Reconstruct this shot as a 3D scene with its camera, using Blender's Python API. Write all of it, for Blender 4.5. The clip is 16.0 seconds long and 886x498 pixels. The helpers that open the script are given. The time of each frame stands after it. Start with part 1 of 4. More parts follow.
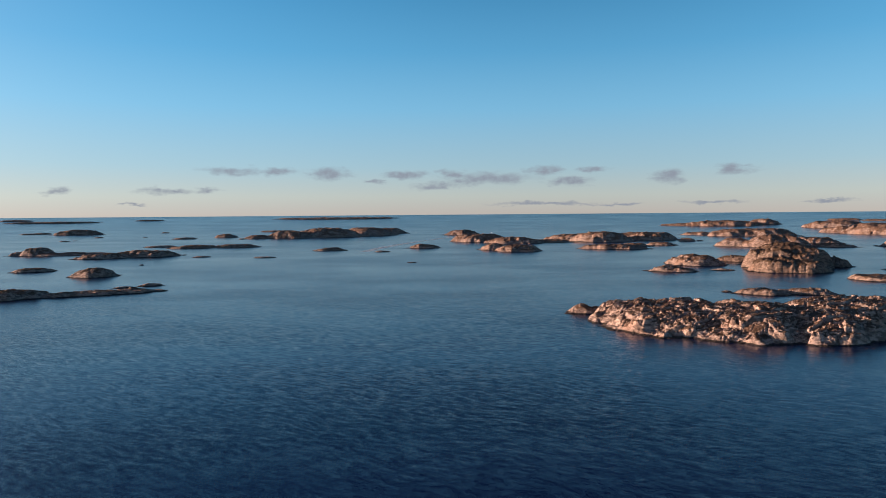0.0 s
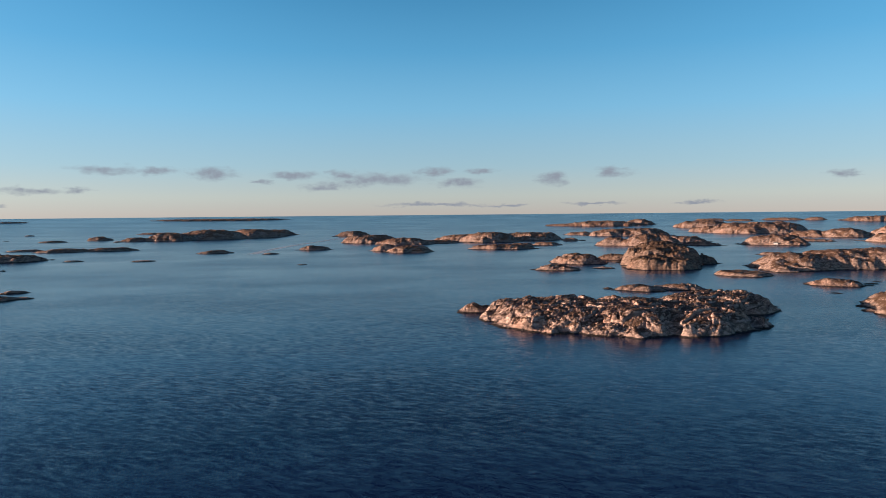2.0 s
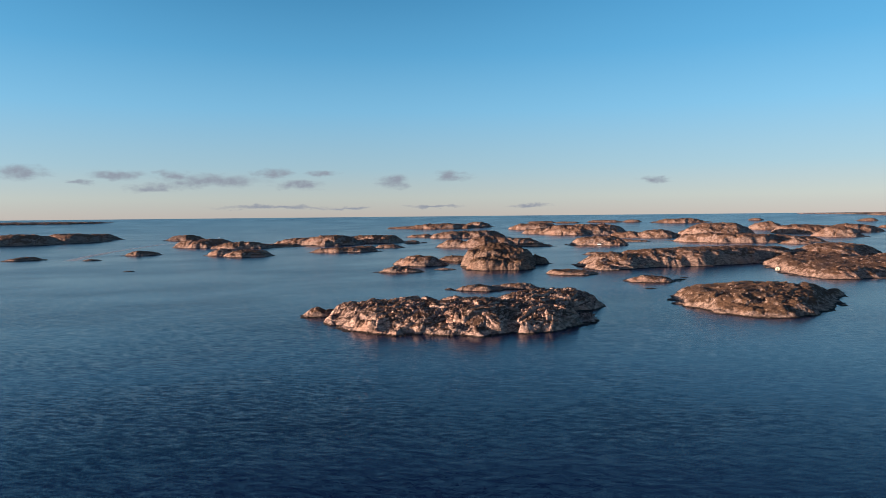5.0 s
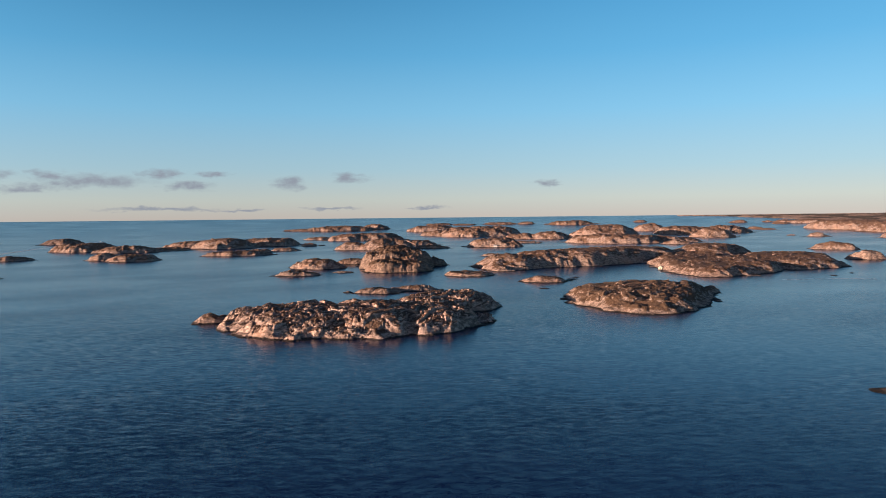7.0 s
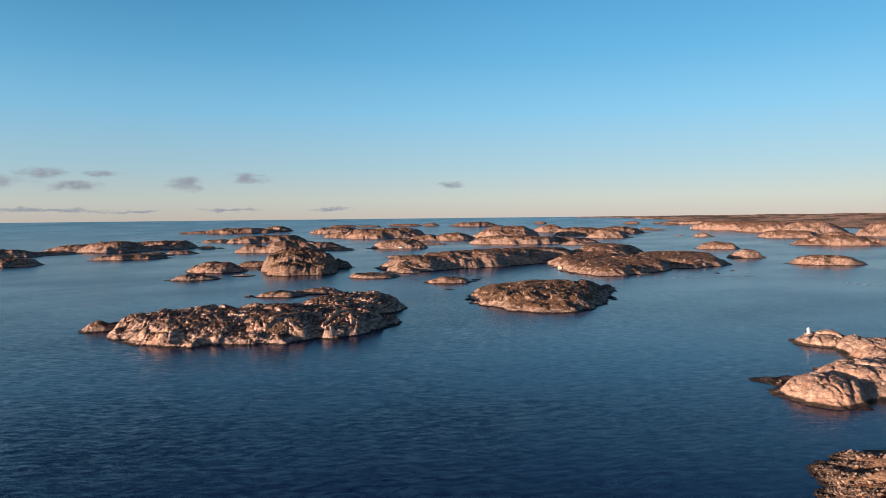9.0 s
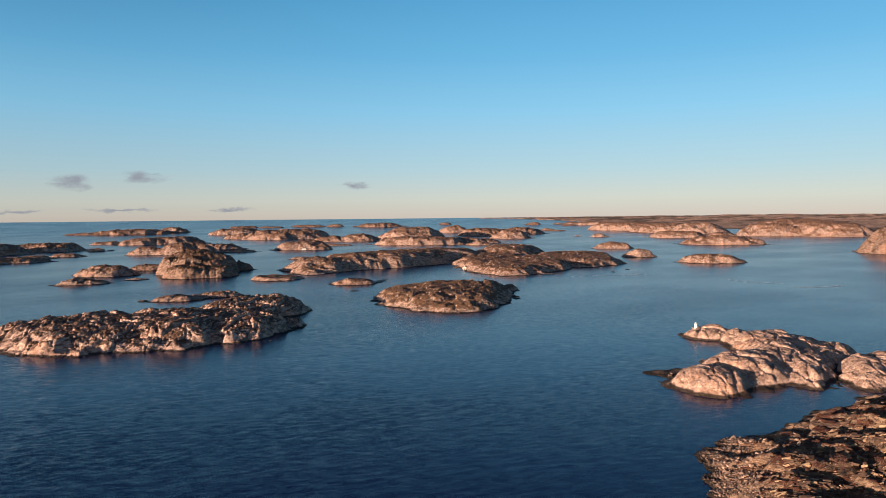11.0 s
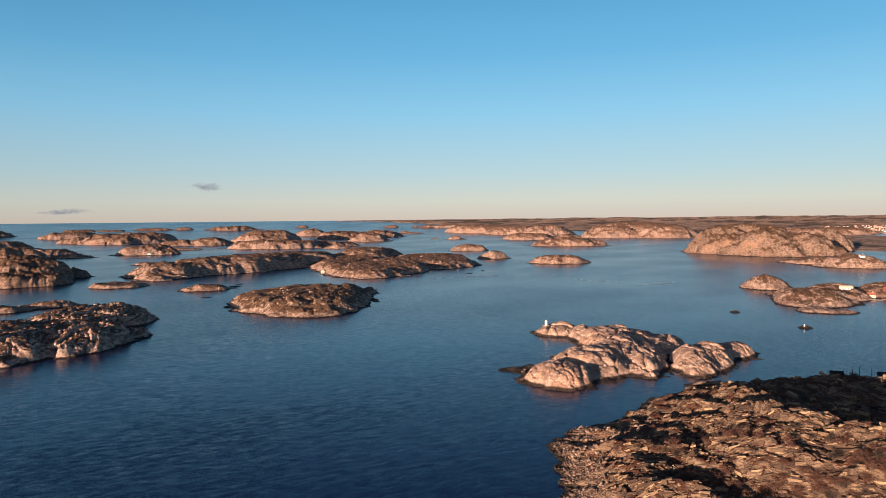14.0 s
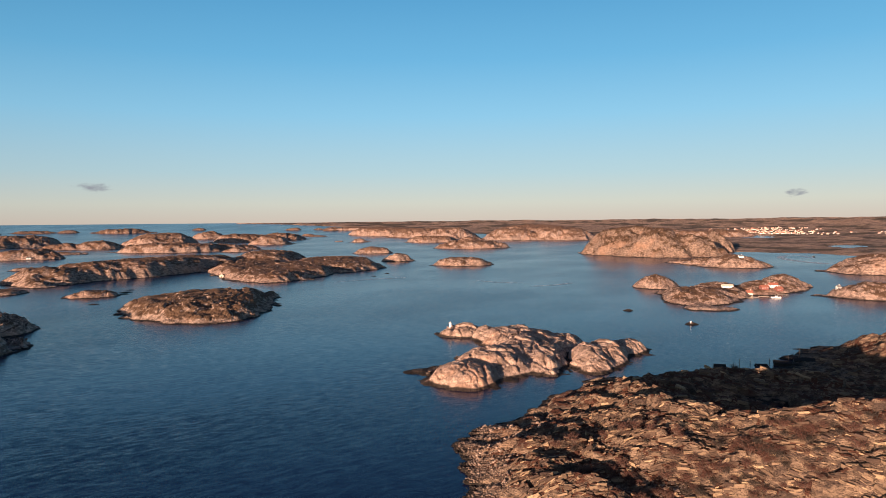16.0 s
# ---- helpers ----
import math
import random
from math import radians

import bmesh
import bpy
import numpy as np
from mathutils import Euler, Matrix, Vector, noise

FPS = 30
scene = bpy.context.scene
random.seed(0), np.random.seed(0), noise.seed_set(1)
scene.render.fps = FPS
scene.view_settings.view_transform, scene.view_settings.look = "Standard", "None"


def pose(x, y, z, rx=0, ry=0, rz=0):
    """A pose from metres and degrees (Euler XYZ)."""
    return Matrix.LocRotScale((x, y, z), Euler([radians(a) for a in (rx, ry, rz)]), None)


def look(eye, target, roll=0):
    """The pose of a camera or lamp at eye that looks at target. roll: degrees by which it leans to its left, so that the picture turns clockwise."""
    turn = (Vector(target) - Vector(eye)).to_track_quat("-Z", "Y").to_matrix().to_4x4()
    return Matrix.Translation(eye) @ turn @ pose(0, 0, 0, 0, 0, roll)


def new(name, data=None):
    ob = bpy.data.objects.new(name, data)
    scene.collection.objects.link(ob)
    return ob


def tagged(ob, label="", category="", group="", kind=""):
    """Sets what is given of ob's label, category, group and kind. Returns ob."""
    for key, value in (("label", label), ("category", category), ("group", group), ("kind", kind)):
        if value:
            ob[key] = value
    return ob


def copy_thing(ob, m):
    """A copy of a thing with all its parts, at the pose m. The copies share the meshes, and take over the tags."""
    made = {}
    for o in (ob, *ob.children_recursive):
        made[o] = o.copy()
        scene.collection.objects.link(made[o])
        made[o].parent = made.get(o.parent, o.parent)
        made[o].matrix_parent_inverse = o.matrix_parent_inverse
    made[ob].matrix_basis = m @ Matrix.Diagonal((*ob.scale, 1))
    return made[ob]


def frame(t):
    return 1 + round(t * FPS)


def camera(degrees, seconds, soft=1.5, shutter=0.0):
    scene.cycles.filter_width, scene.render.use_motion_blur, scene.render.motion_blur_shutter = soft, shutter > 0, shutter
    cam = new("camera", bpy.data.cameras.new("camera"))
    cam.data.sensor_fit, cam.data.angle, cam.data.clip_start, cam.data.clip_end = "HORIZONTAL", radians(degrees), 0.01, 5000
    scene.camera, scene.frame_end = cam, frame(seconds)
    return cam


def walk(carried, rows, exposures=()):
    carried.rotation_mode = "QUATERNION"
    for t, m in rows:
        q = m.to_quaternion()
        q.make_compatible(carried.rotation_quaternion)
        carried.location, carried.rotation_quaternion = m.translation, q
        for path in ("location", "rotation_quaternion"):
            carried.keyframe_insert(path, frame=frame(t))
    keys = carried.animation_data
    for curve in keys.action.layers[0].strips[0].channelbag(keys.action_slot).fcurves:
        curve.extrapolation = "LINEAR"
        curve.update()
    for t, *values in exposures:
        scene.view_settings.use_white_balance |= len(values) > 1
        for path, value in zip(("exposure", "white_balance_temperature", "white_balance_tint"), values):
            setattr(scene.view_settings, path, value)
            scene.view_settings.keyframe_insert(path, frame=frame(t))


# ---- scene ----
from functools import lru_cache

# camera: a drone that hovers 75 m over the sea and turns slowly to its right
cam = camera(65.29, 16.0, soft=0.4)
EYE = 75.0
PATH = [
    (0.0, 0.00, 0.00, 75.00, -0.000, -2.857, 0.450),
    (0.5, -0.29, -0.01, 74.97, -2.282, -2.868, 0.476),
    (1.0, -0.56, -0.02, 74.95, -4.535, -2.867, 0.502),
    (1.5, -0.80, -0.02, 74.94, -6.796, -2.852, 0.517),
    (2.0, -1.03, -0.02, 74.93, -9.021, -2.842, 0.534),
    (2.5, -1.24, -0.01, 74.92, -11.244, -2.851, 0.542),
    (3.0, -1.43, -0.00, 74.92, -13.415, -2.827, 0.544),
    (3.5, -1.60, 0.01, 74.92, -15.570, -2.798, 0.577),
    (4.0, -1.76, 0.03, 74.93, -17.717, -2.777, 0.562),
    (6.5, -2.34, 0.16, 75.01, -28.406, -2.643, 0.591),
    (7.0, -2.42, 0.19, 75.03, -30.453, -2.623, 0.591),
    (7.5, -2.49, 0.22, 75.05, -32.432, -2.626, 0.619),
    (8.0, -2.55, 0.25, 75.08, -34.395, -2.592, 0.607),
    (8.5, -2.60, 0.28, 75.10, -36.368, -2.576, 0.623),
    (9.0, -2.64, 0.31, 75.12, -38.340, -2.574, 0.621),
    (11.5, -2.78, 0.46, 75.22, -48.143, -2.571, 0.593),
    (12.0, -2.80, 0.49, 75.24, -50.121, -2.560, 0.619),
    (12.5, -2.81, 0.51, 75.25, -52.081, -2.544, 0.596),
    (13.0, -2.83, 0.53, 75.25, -54.052, -2.520, 0.586),
    (13.5, -2.84, 0.55, 75.25, -55.888, -2.493, 0.585),
    (14.0, -2.86, 0.56, 75.25, -57.851, -2.453, 0.559),
    (14.5, -2.88, 0.57, 75.25, -59.828, -2.422, 0.536),
    (15.0, -2.90, 0.58, 75.23, -61.783, -2.384, 0.548),
    (15.5, -2.93, 0.58, 75.22, -63.763, -2.351, 0.543),
    (16.0, -2.96, 0.58, 75.20, -65.768, -2.305, 0.499),
]
walk(cam, [(t, pose(x, y, z, 90 + pitch, roll, yaw)) for t, x, y, z, yaw, pitch, roll in PATH],
     exposures=[(0.0, 0.55, 6020, 9), (4.0, 0.57, 6020, 9), (8.0, 0.62, 6150, 9), (12.0, 0.64, 6420, 10), (16.0, 0.59, 6500, 11)])

# ---- light: low evening sun, clear sky with a few small clouds near the horizon ----
SUN_AZIMUTH, SUN_HEIGHT = -85.0, 5.4
sun = new("sun", bpy.data.lights.new("sun", "SUN"))
sun.data.energy, sun.data.angle, sun.data.color = 8.7, radians(0.6), (1.0, 0.67, 0.49)
away = Vector((math.sin(radians(SUN_AZIMUTH)) * math.cos(radians(SUN_HEIGHT)),
               math.cos(radians(SUN_AZIMUTH)) * math.cos(radians(SUN_HEIGHT)), math.sin(radians(SUN_HEIGHT))))
sun.matrix_world = look(away * 900, (0, 0, 0))


class Nodes:
    """A short way to write node trees."""

    def __init__(self, tree):
        self.tree = tree
        tree.nodes.clear()

    def add(self, kind, sets=None, **inputs):
        node = self.tree.nodes.new(kind)
        for key, value in (sets or {}).items():
            setattr(node, key, value)
        for key, value in inputs.items():
            self.put(node.inputs[int(key[1:]) if key[0] == "i" and key[1:].isdigit() else key.replace("_", " ")], value)
        return node

    def put(self, socket, value):
        if isinstance(value, bpy.types.NodeSocket):
            self.tree.links.new(value, socket)
        else:
            socket.default_value = value

    def math(self, op, a, b=0.0, c=0.0, clamp=False):
        return self.add("ShaderNodeMath", {"operation": op, "use_clamp": clamp}, i0=a, i1=b, i2=c).outputs[0]

    def vec(self, op, a, b=(0, 0, 0)):
        node = self.add("ShaderNodeVectorMath", {"operation": op}, i0=a, i1=b)
        return node.outputs["Value"] if op in ("LENGTH", "DOT_PRODUCT") else node.outputs[0]

    def noise(self, vector, scale, detail=4.0, rough=0.55, out=0):
        return self.add("ShaderNodeTexNoise", Vector=vector, Scale=scale, Detail=detail, Roughness=rough).outputs[out]

    def span(self, value, a, b, c=0.0, d=1.0, smooth=True):
        return self.add("ShaderNodeMapRange", {"interpolation_type": "SMOOTHSTEP" if smooth else "LINEAR"},
                        i0=value, i1=a, i2=b, i3=c, i4=d).outputs[0]

    def mix(self, fac, a, b, how="MIX"):
        node = self.add("ShaderNodeMix", {"data_type": "RGBA", "blend_type": how}, i0=fac)
        self.put(node.inputs[6], a if isinstance(a, bpy.types.NodeSocket) else (*a, 1))
        self.put(node.inputs[7], b if isinstance(b, bpy.types.NodeSocket) else (*b, 1))
        return node.outputs[2]

    def ramp(self, fac, stops):
        node = self.add("ShaderNodeValToRGB", i0=fac)
        el = node.color_ramp.elements
        while len(el) < len(stops):
            el.new(0.5)
        for e, (place, colour) in zip(el, stops):
            e.position, e.color = place, (*colour, 1)
        return node.outputs[0]


world = bpy.data.worlds.new("evening_sky")
scene.world = world
world.use_nodes = True
n = Nodes(world.node_tree)
way = n.vec("NORMALIZE", n.add("ShaderNodeTexCoord").outputs["Generated"])
parts = n.add("ShaderNodeSeparateXYZ", i0=way)
azimuth = n.math("MULTIPLY", n.math("ARCTAN2", parts.outputs[0], parts.outputs[1]), 57.2958)
height = n.math("MULTIPLY", n.math("ARCSINE", parts.outputs[2]), 57.2958)
sky = n.add("ShaderNodeTexSky", {"sky_type": "NISHITA", "sun_disc": False, "sun_elevation": radians(SUN_HEIGHT),
                                 "sun_rotation": radians(SUN_AZIMUTH), "altitude": 75.0, "air_density": 1.0,
                                 "dust_density": 0.6, "ozone_density": 1.6})
# clear evening air: pale peach at the horizon, deepening blue above
air = n.ramp(n.span(height, 0.0, 60.0, smooth=False), [
    (0.0, (0.66, 0.575, 0.50)), (0.025, (0.65, 0.675, 0.605)), (0.065, (0.465, 0.66, 0.735)), (0.142, (0.272, 0.60, 0.84)),
    (0.217, (0.15, 0.475, 0.77)), (0.29, (0.10, 0.38, 0.67)), (0.36, (0.046, 0.20, 0.46)), (0.45, (0.016, 0.075, 0.21)), (1.0, (0.006, 0.028, 0.10))])
nishita = n.mix(1.0, sky.outputs[0], (0.12, 0.12, 0.12), "MULTIPLY")
base = n.mix(0.9, nishita, air)
# clear air is darkest square to the sun and brighter towards it and opposite to it
square = n.math("ABSOLUTE", n.vec("DOT_PRODUCT", n.vec("NORMALIZE", n.vec("MULTIPLY", way, (1, 1, 0))), (math.sin(radians(SUN_AZIMUTH + 6)), math.cos(radians(SUN_AZIMUTH + 6)), 0)))
deep = n.span(height, 8.0, 30.0, 0.0, 0.28)
dim = n.math("SUBTRACT", n.span(square, 0.0, 0.9, 0.93, 1.12), n.math("MULTIPLY", deep, n.span(square, 0.05, 0.65, 1.0, 0.0)))
base = n.mix(1.0, base, n.add("ShaderNodeCombineXYZ", i0=dim, i1=dim, i2=dim).outputs[0], "MULTIPLY")
# the bright part of the sky round the low sun, behind the camera
glow = n.math("POWER", n.math("MAXIMUM", n.vec("DOT_PRODUCT", way, tuple(away)), 0.0), 6.0)
base = n.mix(1.0, base, n.mix(glow, (0, 0, 0), (0.9, 0.68, 0.5)), "ADD")
flat = n.add("ShaderNodeCombineXYZ", i0=azimuth, i1=height, i2=0.0).outputs[0]
wisp = n.vec("SUBTRACT", n.noise(n.vec("MULTIPLY", flat, (0.5, 1.3, 1)), 1.0, 5.0, 0.6, out=1), (0.5, 0.5, 0.5))
bent = n.vec("ADD", flat, n.vec("MULTIPLY", wisp, (4.5, 1.2, 0)))
cover = None
CLOUDS = [  # azimuth, height above the horizon, half width, half height, all in degrees
    (-17.09, 3.55, 2.34, 0.40),
    (-13.40, 3.49, 1.76, 0.31),
    (-9.38, 3.42, 1.63, 0.50),
    (-3.17, 3.32, 1.95, 0.37),
    (-0.61, 2.38, 1.77, 0.37),
    (0.79, 3.25, 1.40, 0.46),
    (4.05, 2.98, 3.71, 0.51),
    (1.72, 2.68, 1.40, 0.32),
    (8.43, 3.52, 1.28, 0.41),
    (10.24, 2.58, 1.90, 0.37),
    (12.26, 3.54, 1.25, 0.27),
    (18.20, 2.91, 1.35, 0.53),
    (22.82, 3.25, 1.39, 0.38),
    (-21.89, 1.94, 2.01, 0.30),
    (-19.02, 1.99, 1.25, 0.26),
    (-29.10, 1.93, 1.25, 0.28),
    (8.65, 0.81, 5.01, 0.16),
    (14.48, 0.79, 1.75, 0.14),
    (21.24, 0.79, 2.23, 0.13),
    (29.07, 0.72, 1.61, 0.12),
    (-24.09, 0.95, 0.78, 0.13),
    (39.05, 2.69, 1.03, 0.28),
    (92.91, 1.88, 0.74, 0.21),
    (-5.72, 2.73, 0.92, 0.18),
    (8.15, 0.76, 1.75, 0.10),
]
for a, h, w, t in CLOUDS:
    off = n.vec("LENGTH", n.vec("MULTIPLY", n.vec("SUBTRACT", bent, (a, h, 0)), (1 / w, 1 / t, 0)))
    one = n.span(off, 1.3, 0.15)
    cover = one if cover is None else n.math("MAXIMUM", cover, one)
cover = n.math("MULTIPLY", cover, n.span(n.noise(flat, 1.4, 4.0), 0.25, 0.6, 0.5, 0.9))
base = n.mix(cover, base, (0.31, 0.325, 0.37))
n.put(n.add("ShaderNodeOutputWorld").inputs[0], n.add("ShaderNodeBackground", Color=base, Strength=0.615).outputs[0])


# ---- materials ----
def material(name):
    m = bpy.data.materials.new(name)
    m.use_nodes = True
    return m, Nodes(m.node_tree)


def finish(n, colour, rough, bump=None, bump_strength=0.5, bump_distance=0.1, metal=0.0, ior=1.45, spec=0.5, normal=None, tint=None):
    shader = n.add("ShaderNodeBsdfPrincipled", Base_Color=colour, Roughness=rough, Metallic=metal, IOR=ior)
    shader.inputs["Specular IOR Level"].default_value = spec
    if bump is not None:
        node = n.add("ShaderNodeBump", Strength=bump_strength, Distance=bump_distance, Height=bump)
        n.put(shader.inputs["Normal"], node.outputs[0])
    if tint is not None:
        shader.inputs["Specular Tint"].default_value = (*tint, 1)
    if normal is not None:
        n.put(shader.inputs["Normal"], normal)
    n.put(n.add("ShaderNodeOutputMaterial").inputs[0], shader.outputs[0])


def make_rock(name, pale, dark, heath, growth, band=0.7, grain=(0.7, 1.0, 1.6), crack=0.4):
    """Granite: two tones, lichen, cracks, heather on level ground, a black algae band at the water."""
    m, n = material(name)
    geo = n.add("ShaderNodeNewGeometry")
    at = geo.outputs["Position"]
    z = n.add("ShaderNodeSeparateXYZ", i0=at).outputs[2]
    up = n.add("ShaderNodeSeparateXYZ", i0=geo.outputs["Normal"]).outputs[2]
    along = n.vec("MULTIPLY", at, grain)
    broad, mid, fine = n.noise(at, 0.03, 5.0), n.noise(along, 0.25, 6.0, 0.62), n.noise(along, 1.3, 6.0, 0.68)
    colour = n.mix(n.span(mid, 0.42, 0.58), pale, dark)
    colour = n.mix(n.span(fine, 0.5, 0.67, 0.0, 0.75), colour, (dark[0] * 0.4, dark[1] * 0.4, dark[2] * 0.42))
    colour = n.mix(n.span(broad, 0.5, 0.72, 0.0, 0.5), colour, (pale[0] * 1.08, pale[1] * 0.85, pale[2] * 0.7))
    cracks = n.add("ShaderNodeTexVoronoi", {"feature": "DISTANCE_TO_EDGE"},
                   Vector=n.vec("ADD", n.vec("MULTIPLY", along, (0.35, 0.5, 0.4)), n.vec("MULTIPLY", n.noise(at, 0.3, 5.0, out=1), (2.6, 2.6, 2.6))), Scale=1.0).outputs[0]
    colour = n.mix(n.span(cracks, 0.0, 0.03, crack, 0.0), colour, (0.03, 0.026, 0.022))
    level = n.math("ADD", up, n.math("MULTIPLY", n.math("SUBTRACT", n.noise(at, 0.12, 7.0, 0.68), 0.5), 0.9))
    grown = n.math("MULTIPLY", n.span(level, 1.02 - growth, 1.08 - growth), n.span(n.math("ADD", z, n.math("MULTIPLY", mid, 4.0)), 3.5, 6.0))
    plant = n.mix(fine, heath, (heath[0] * 2.2, heath[1] * 1.5, heath[2] * 1.0))
    colour = n.mix(n.math("MULTIPLY", grown, 0.9), colour, plant)
    tide = n.span(n.math("SUBTRACT", z, n.math("MULTIPLY", mid, band * 1.2)), band * 0.1, band * 0.75, 1.0, 0.0)
    colour = n.mix(n.math("MULTIPLY", tide, 0.93), colour, (0.016, 0.014, 0.012))
    height = n.math("ADD", n.math("MULTIPLY", fine, 0.6), n.math("ADD", mid, n.span(cracks, 0.0, 0.08, -crack, 0.0)))
    finish(n, colour, n.span(mid, 0.3, 0.7, 0.72, 0.92), height, 1.0, 1.1, spec=0.2)
    return m


ROCK = make_rock("granite", (0.49, 0.35, 0.27), (0.225, 0.158, 0.123), (0.080, 0.056, 0.037), 0.15)
HEATH_ROCK = make_rock("heathery_granite", (0.50, 0.365, 0.28), (0.22, 0.158, 0.12), (0.090, 0.066, 0.044), 0.22)
BARE_ROCK = make_rock("bare_granite", (0.55, 0.395, 0.30), (0.31, 0.215, 0.162), (0.07, 0.05, 0.028), 0.0, 1.2, (0.5, 0.8, 1.4), 0.22)
FAR_ROCK = make_rock("far_granite", (0.47, 0.34, 0.27), (0.22, 0.158, 0.126), (0.11, 0.08, 0.06), 0.21, 0.7)
MIXED_ROCK = make_rock("mixed_granite", (0.62, 0.45, 0.355), (0.27, 0.19, 0.15), (0.062, 0.045, 0.033), 0.20)
LICHEN_ROCK = make_rock("lichen_granite", (0.34, 0.24, 0.178), (0.165, 0.114, 0.086), (0.070, 0.052, 0.035), 0.22)
SHORE_ROCK = make_rock("slabby_granite", (0.23, 0.16, 0.108), (0.075, 0.052, 0.04), (0.055, 0.028, 0.021), 0.20, 0.9, (1.1, 0.7, 1.8), 0.15)
WET_ROCK = make_rock("wet_granite", (0.085, 0.062, 0.048), (0.035, 0.026, 0.021), (0.03, 0.022, 0.015), 0.0)
ROCKS = {"wet_granite": WET_ROCK, "granite": ROCK, "heathery_granite": HEATH_ROCK, "bare_granite": BARE_ROCK, "mixed_granite": MIXED_ROCK, "slabby_granite": SHORE_ROCK, "lichen_granite": LICHEN_ROCK}


def make_water():
    m, n = material("sea_water")
    at = n.add("ShaderNodeNewGeometry").outputs["Position"]
    gust = n.noise(n.vec("MULTIPLY", at, (0.6, 1.0, 1)), 0.006, 5.0)
    # short wind waves, three metres from crest to crest, and cat's-paws between them
    turned = n.add("ShaderNodeVectorRotate", {"rotation_type": "Z_AXIS"}, Vector=at, Angle=radians(32)).outputs[0]
    bent = n.vec("ADD", turned, n.vec("MULTIPLY", n.noise(at, 0.03, 2.0, out=1), (14, 14, 0)))
    waves = n.vec("SUBTRACT", n.noise(n.vec("MULTIPLY", bent, (0.2, 0.55, 1)), 1.0, 2.0, 0.5, out=1), (0.5, 0.5, 0.5))
    ripple = n.vec("SUBTRACT", n.noise(n.vec("MULTIPLY", bent, (0.7, 1.2, 1)), 2.5, 2.0, 0.6, out=1), (0.5, 0.5, 0.5))
    calm = n.math("MULTIPLY", n.span(gust, 0.35, 0.65, 0.55, 1.35), n.span(n.vec("LENGTH", at), 250.0, 1700.0, 1.0, 0.05))
    slope = n.vec("ADD", n.vec("MULTIPLY", waves, (0.10, 0.22, 0)), n.vec("MULTIPLY", ripple, (0.22, 0.32, 0)))
    ease_off = n.add("ShaderNodeVectorMath", {"operation": "SCALE"}, i0=slope)
    n.put(ease_off.inputs["Scale"], calm)
    normal = n.vec("NORMALIZE", n.vec("ADD", ease_off.outputs[0], (0, 0, 1)))
    finish(n, n.mix(gust, (0.005, 0.011, 0.044), (0.006, 0.015, 0.054)), n.span(gust, 0.3, 0.7, 0.18, 0.24), ior=1.22, tint=(0.6, 0.95, 1.0), normal=normal)
    return m


WATER = make_water()


# ---- mesh helpers ----
def mesh_of(name, verts, faces, mat, smooth=False):
    """A mesh from arrays of vertices (n, 3) and quads (m, 4)."""
    me = bpy.data.meshes.new(name)
    me.vertices.add(len(verts))
    me.vertices.foreach_set("co", np.asarray(verts, np.float32).ravel())
    me.loops.add(faces.size)
    me.loops.foreach_set("vertex_index", np.asarray(faces, np.int32).ravel())
    me.polygons.add(len(faces))
    me.polygons.foreach_set("loop_start", np.arange(0, faces.size, 4, dtype=np.int32))
    me.polygons.foreach_set("use_smooth", np.full(len(faces), smooth))
    me.update(calc_edges=True)
    me.materials.append(mat)
    return me


def part(name, bm, mat, parent=None, label=""):
    """One mesh object from a bmesh, under a thing or under a part."""
    me = bpy.data.meshes.new(name)
    bm.to_mesh(me)
    bm.free()
    me.materials.append(mat)
    ob = new(name, me)
    if parent is not None:
        ob.parent = parent
    return tagged(ob, label)


def scramble(ix, iy, seed):
    h = (ix.astype(np.int64) * 374761393 + iy.astype(np.int64) * 668265263 + seed * 974711) & 0xFFFFFFFF
    h = ((h ^ (h >> 13)) * 1274126177) & 0xFFFFFFFF
    h = ((h ^ (h >> 16)) * 2246822519) & 0xFFFFFFFF
    return ((h ^ (h >> 15)) & 0xFFFFFF) / float(0x1000000)


def value_noise(x, y, seed):
    ix, iy = np.floor(x), np.floor(y)
    fx, fy = x - ix, y - iy
    fx, fy = fx * fx * fx * (fx * (fx * 6 - 15) + 10), fy * fy * fy * (fy * (fy * 6 - 15) + 10)
    a, b = scramble(ix, iy, seed), scramble(ix + 1, iy, seed)
    c, d = scramble(ix, iy + 1, seed), scramble(ix + 1, iy + 1, seed)
    return (a + (b - a) * fx) * (1 - fy) + (c + (d - c) * fx) * fy - 0.5


def fbm(x, y, size, octaves, seed, gain=0.5):
    out, amp, norm = 0.0, 1.0, 0.0
    for k in range(octaves):
        out = out + amp * value_noise(x / size + 17.3 * k, y / size - 9.1 * k, seed + k)
        norm, amp, size = norm + amp, amp * gain, size * 0.5
    return out / norm * 2


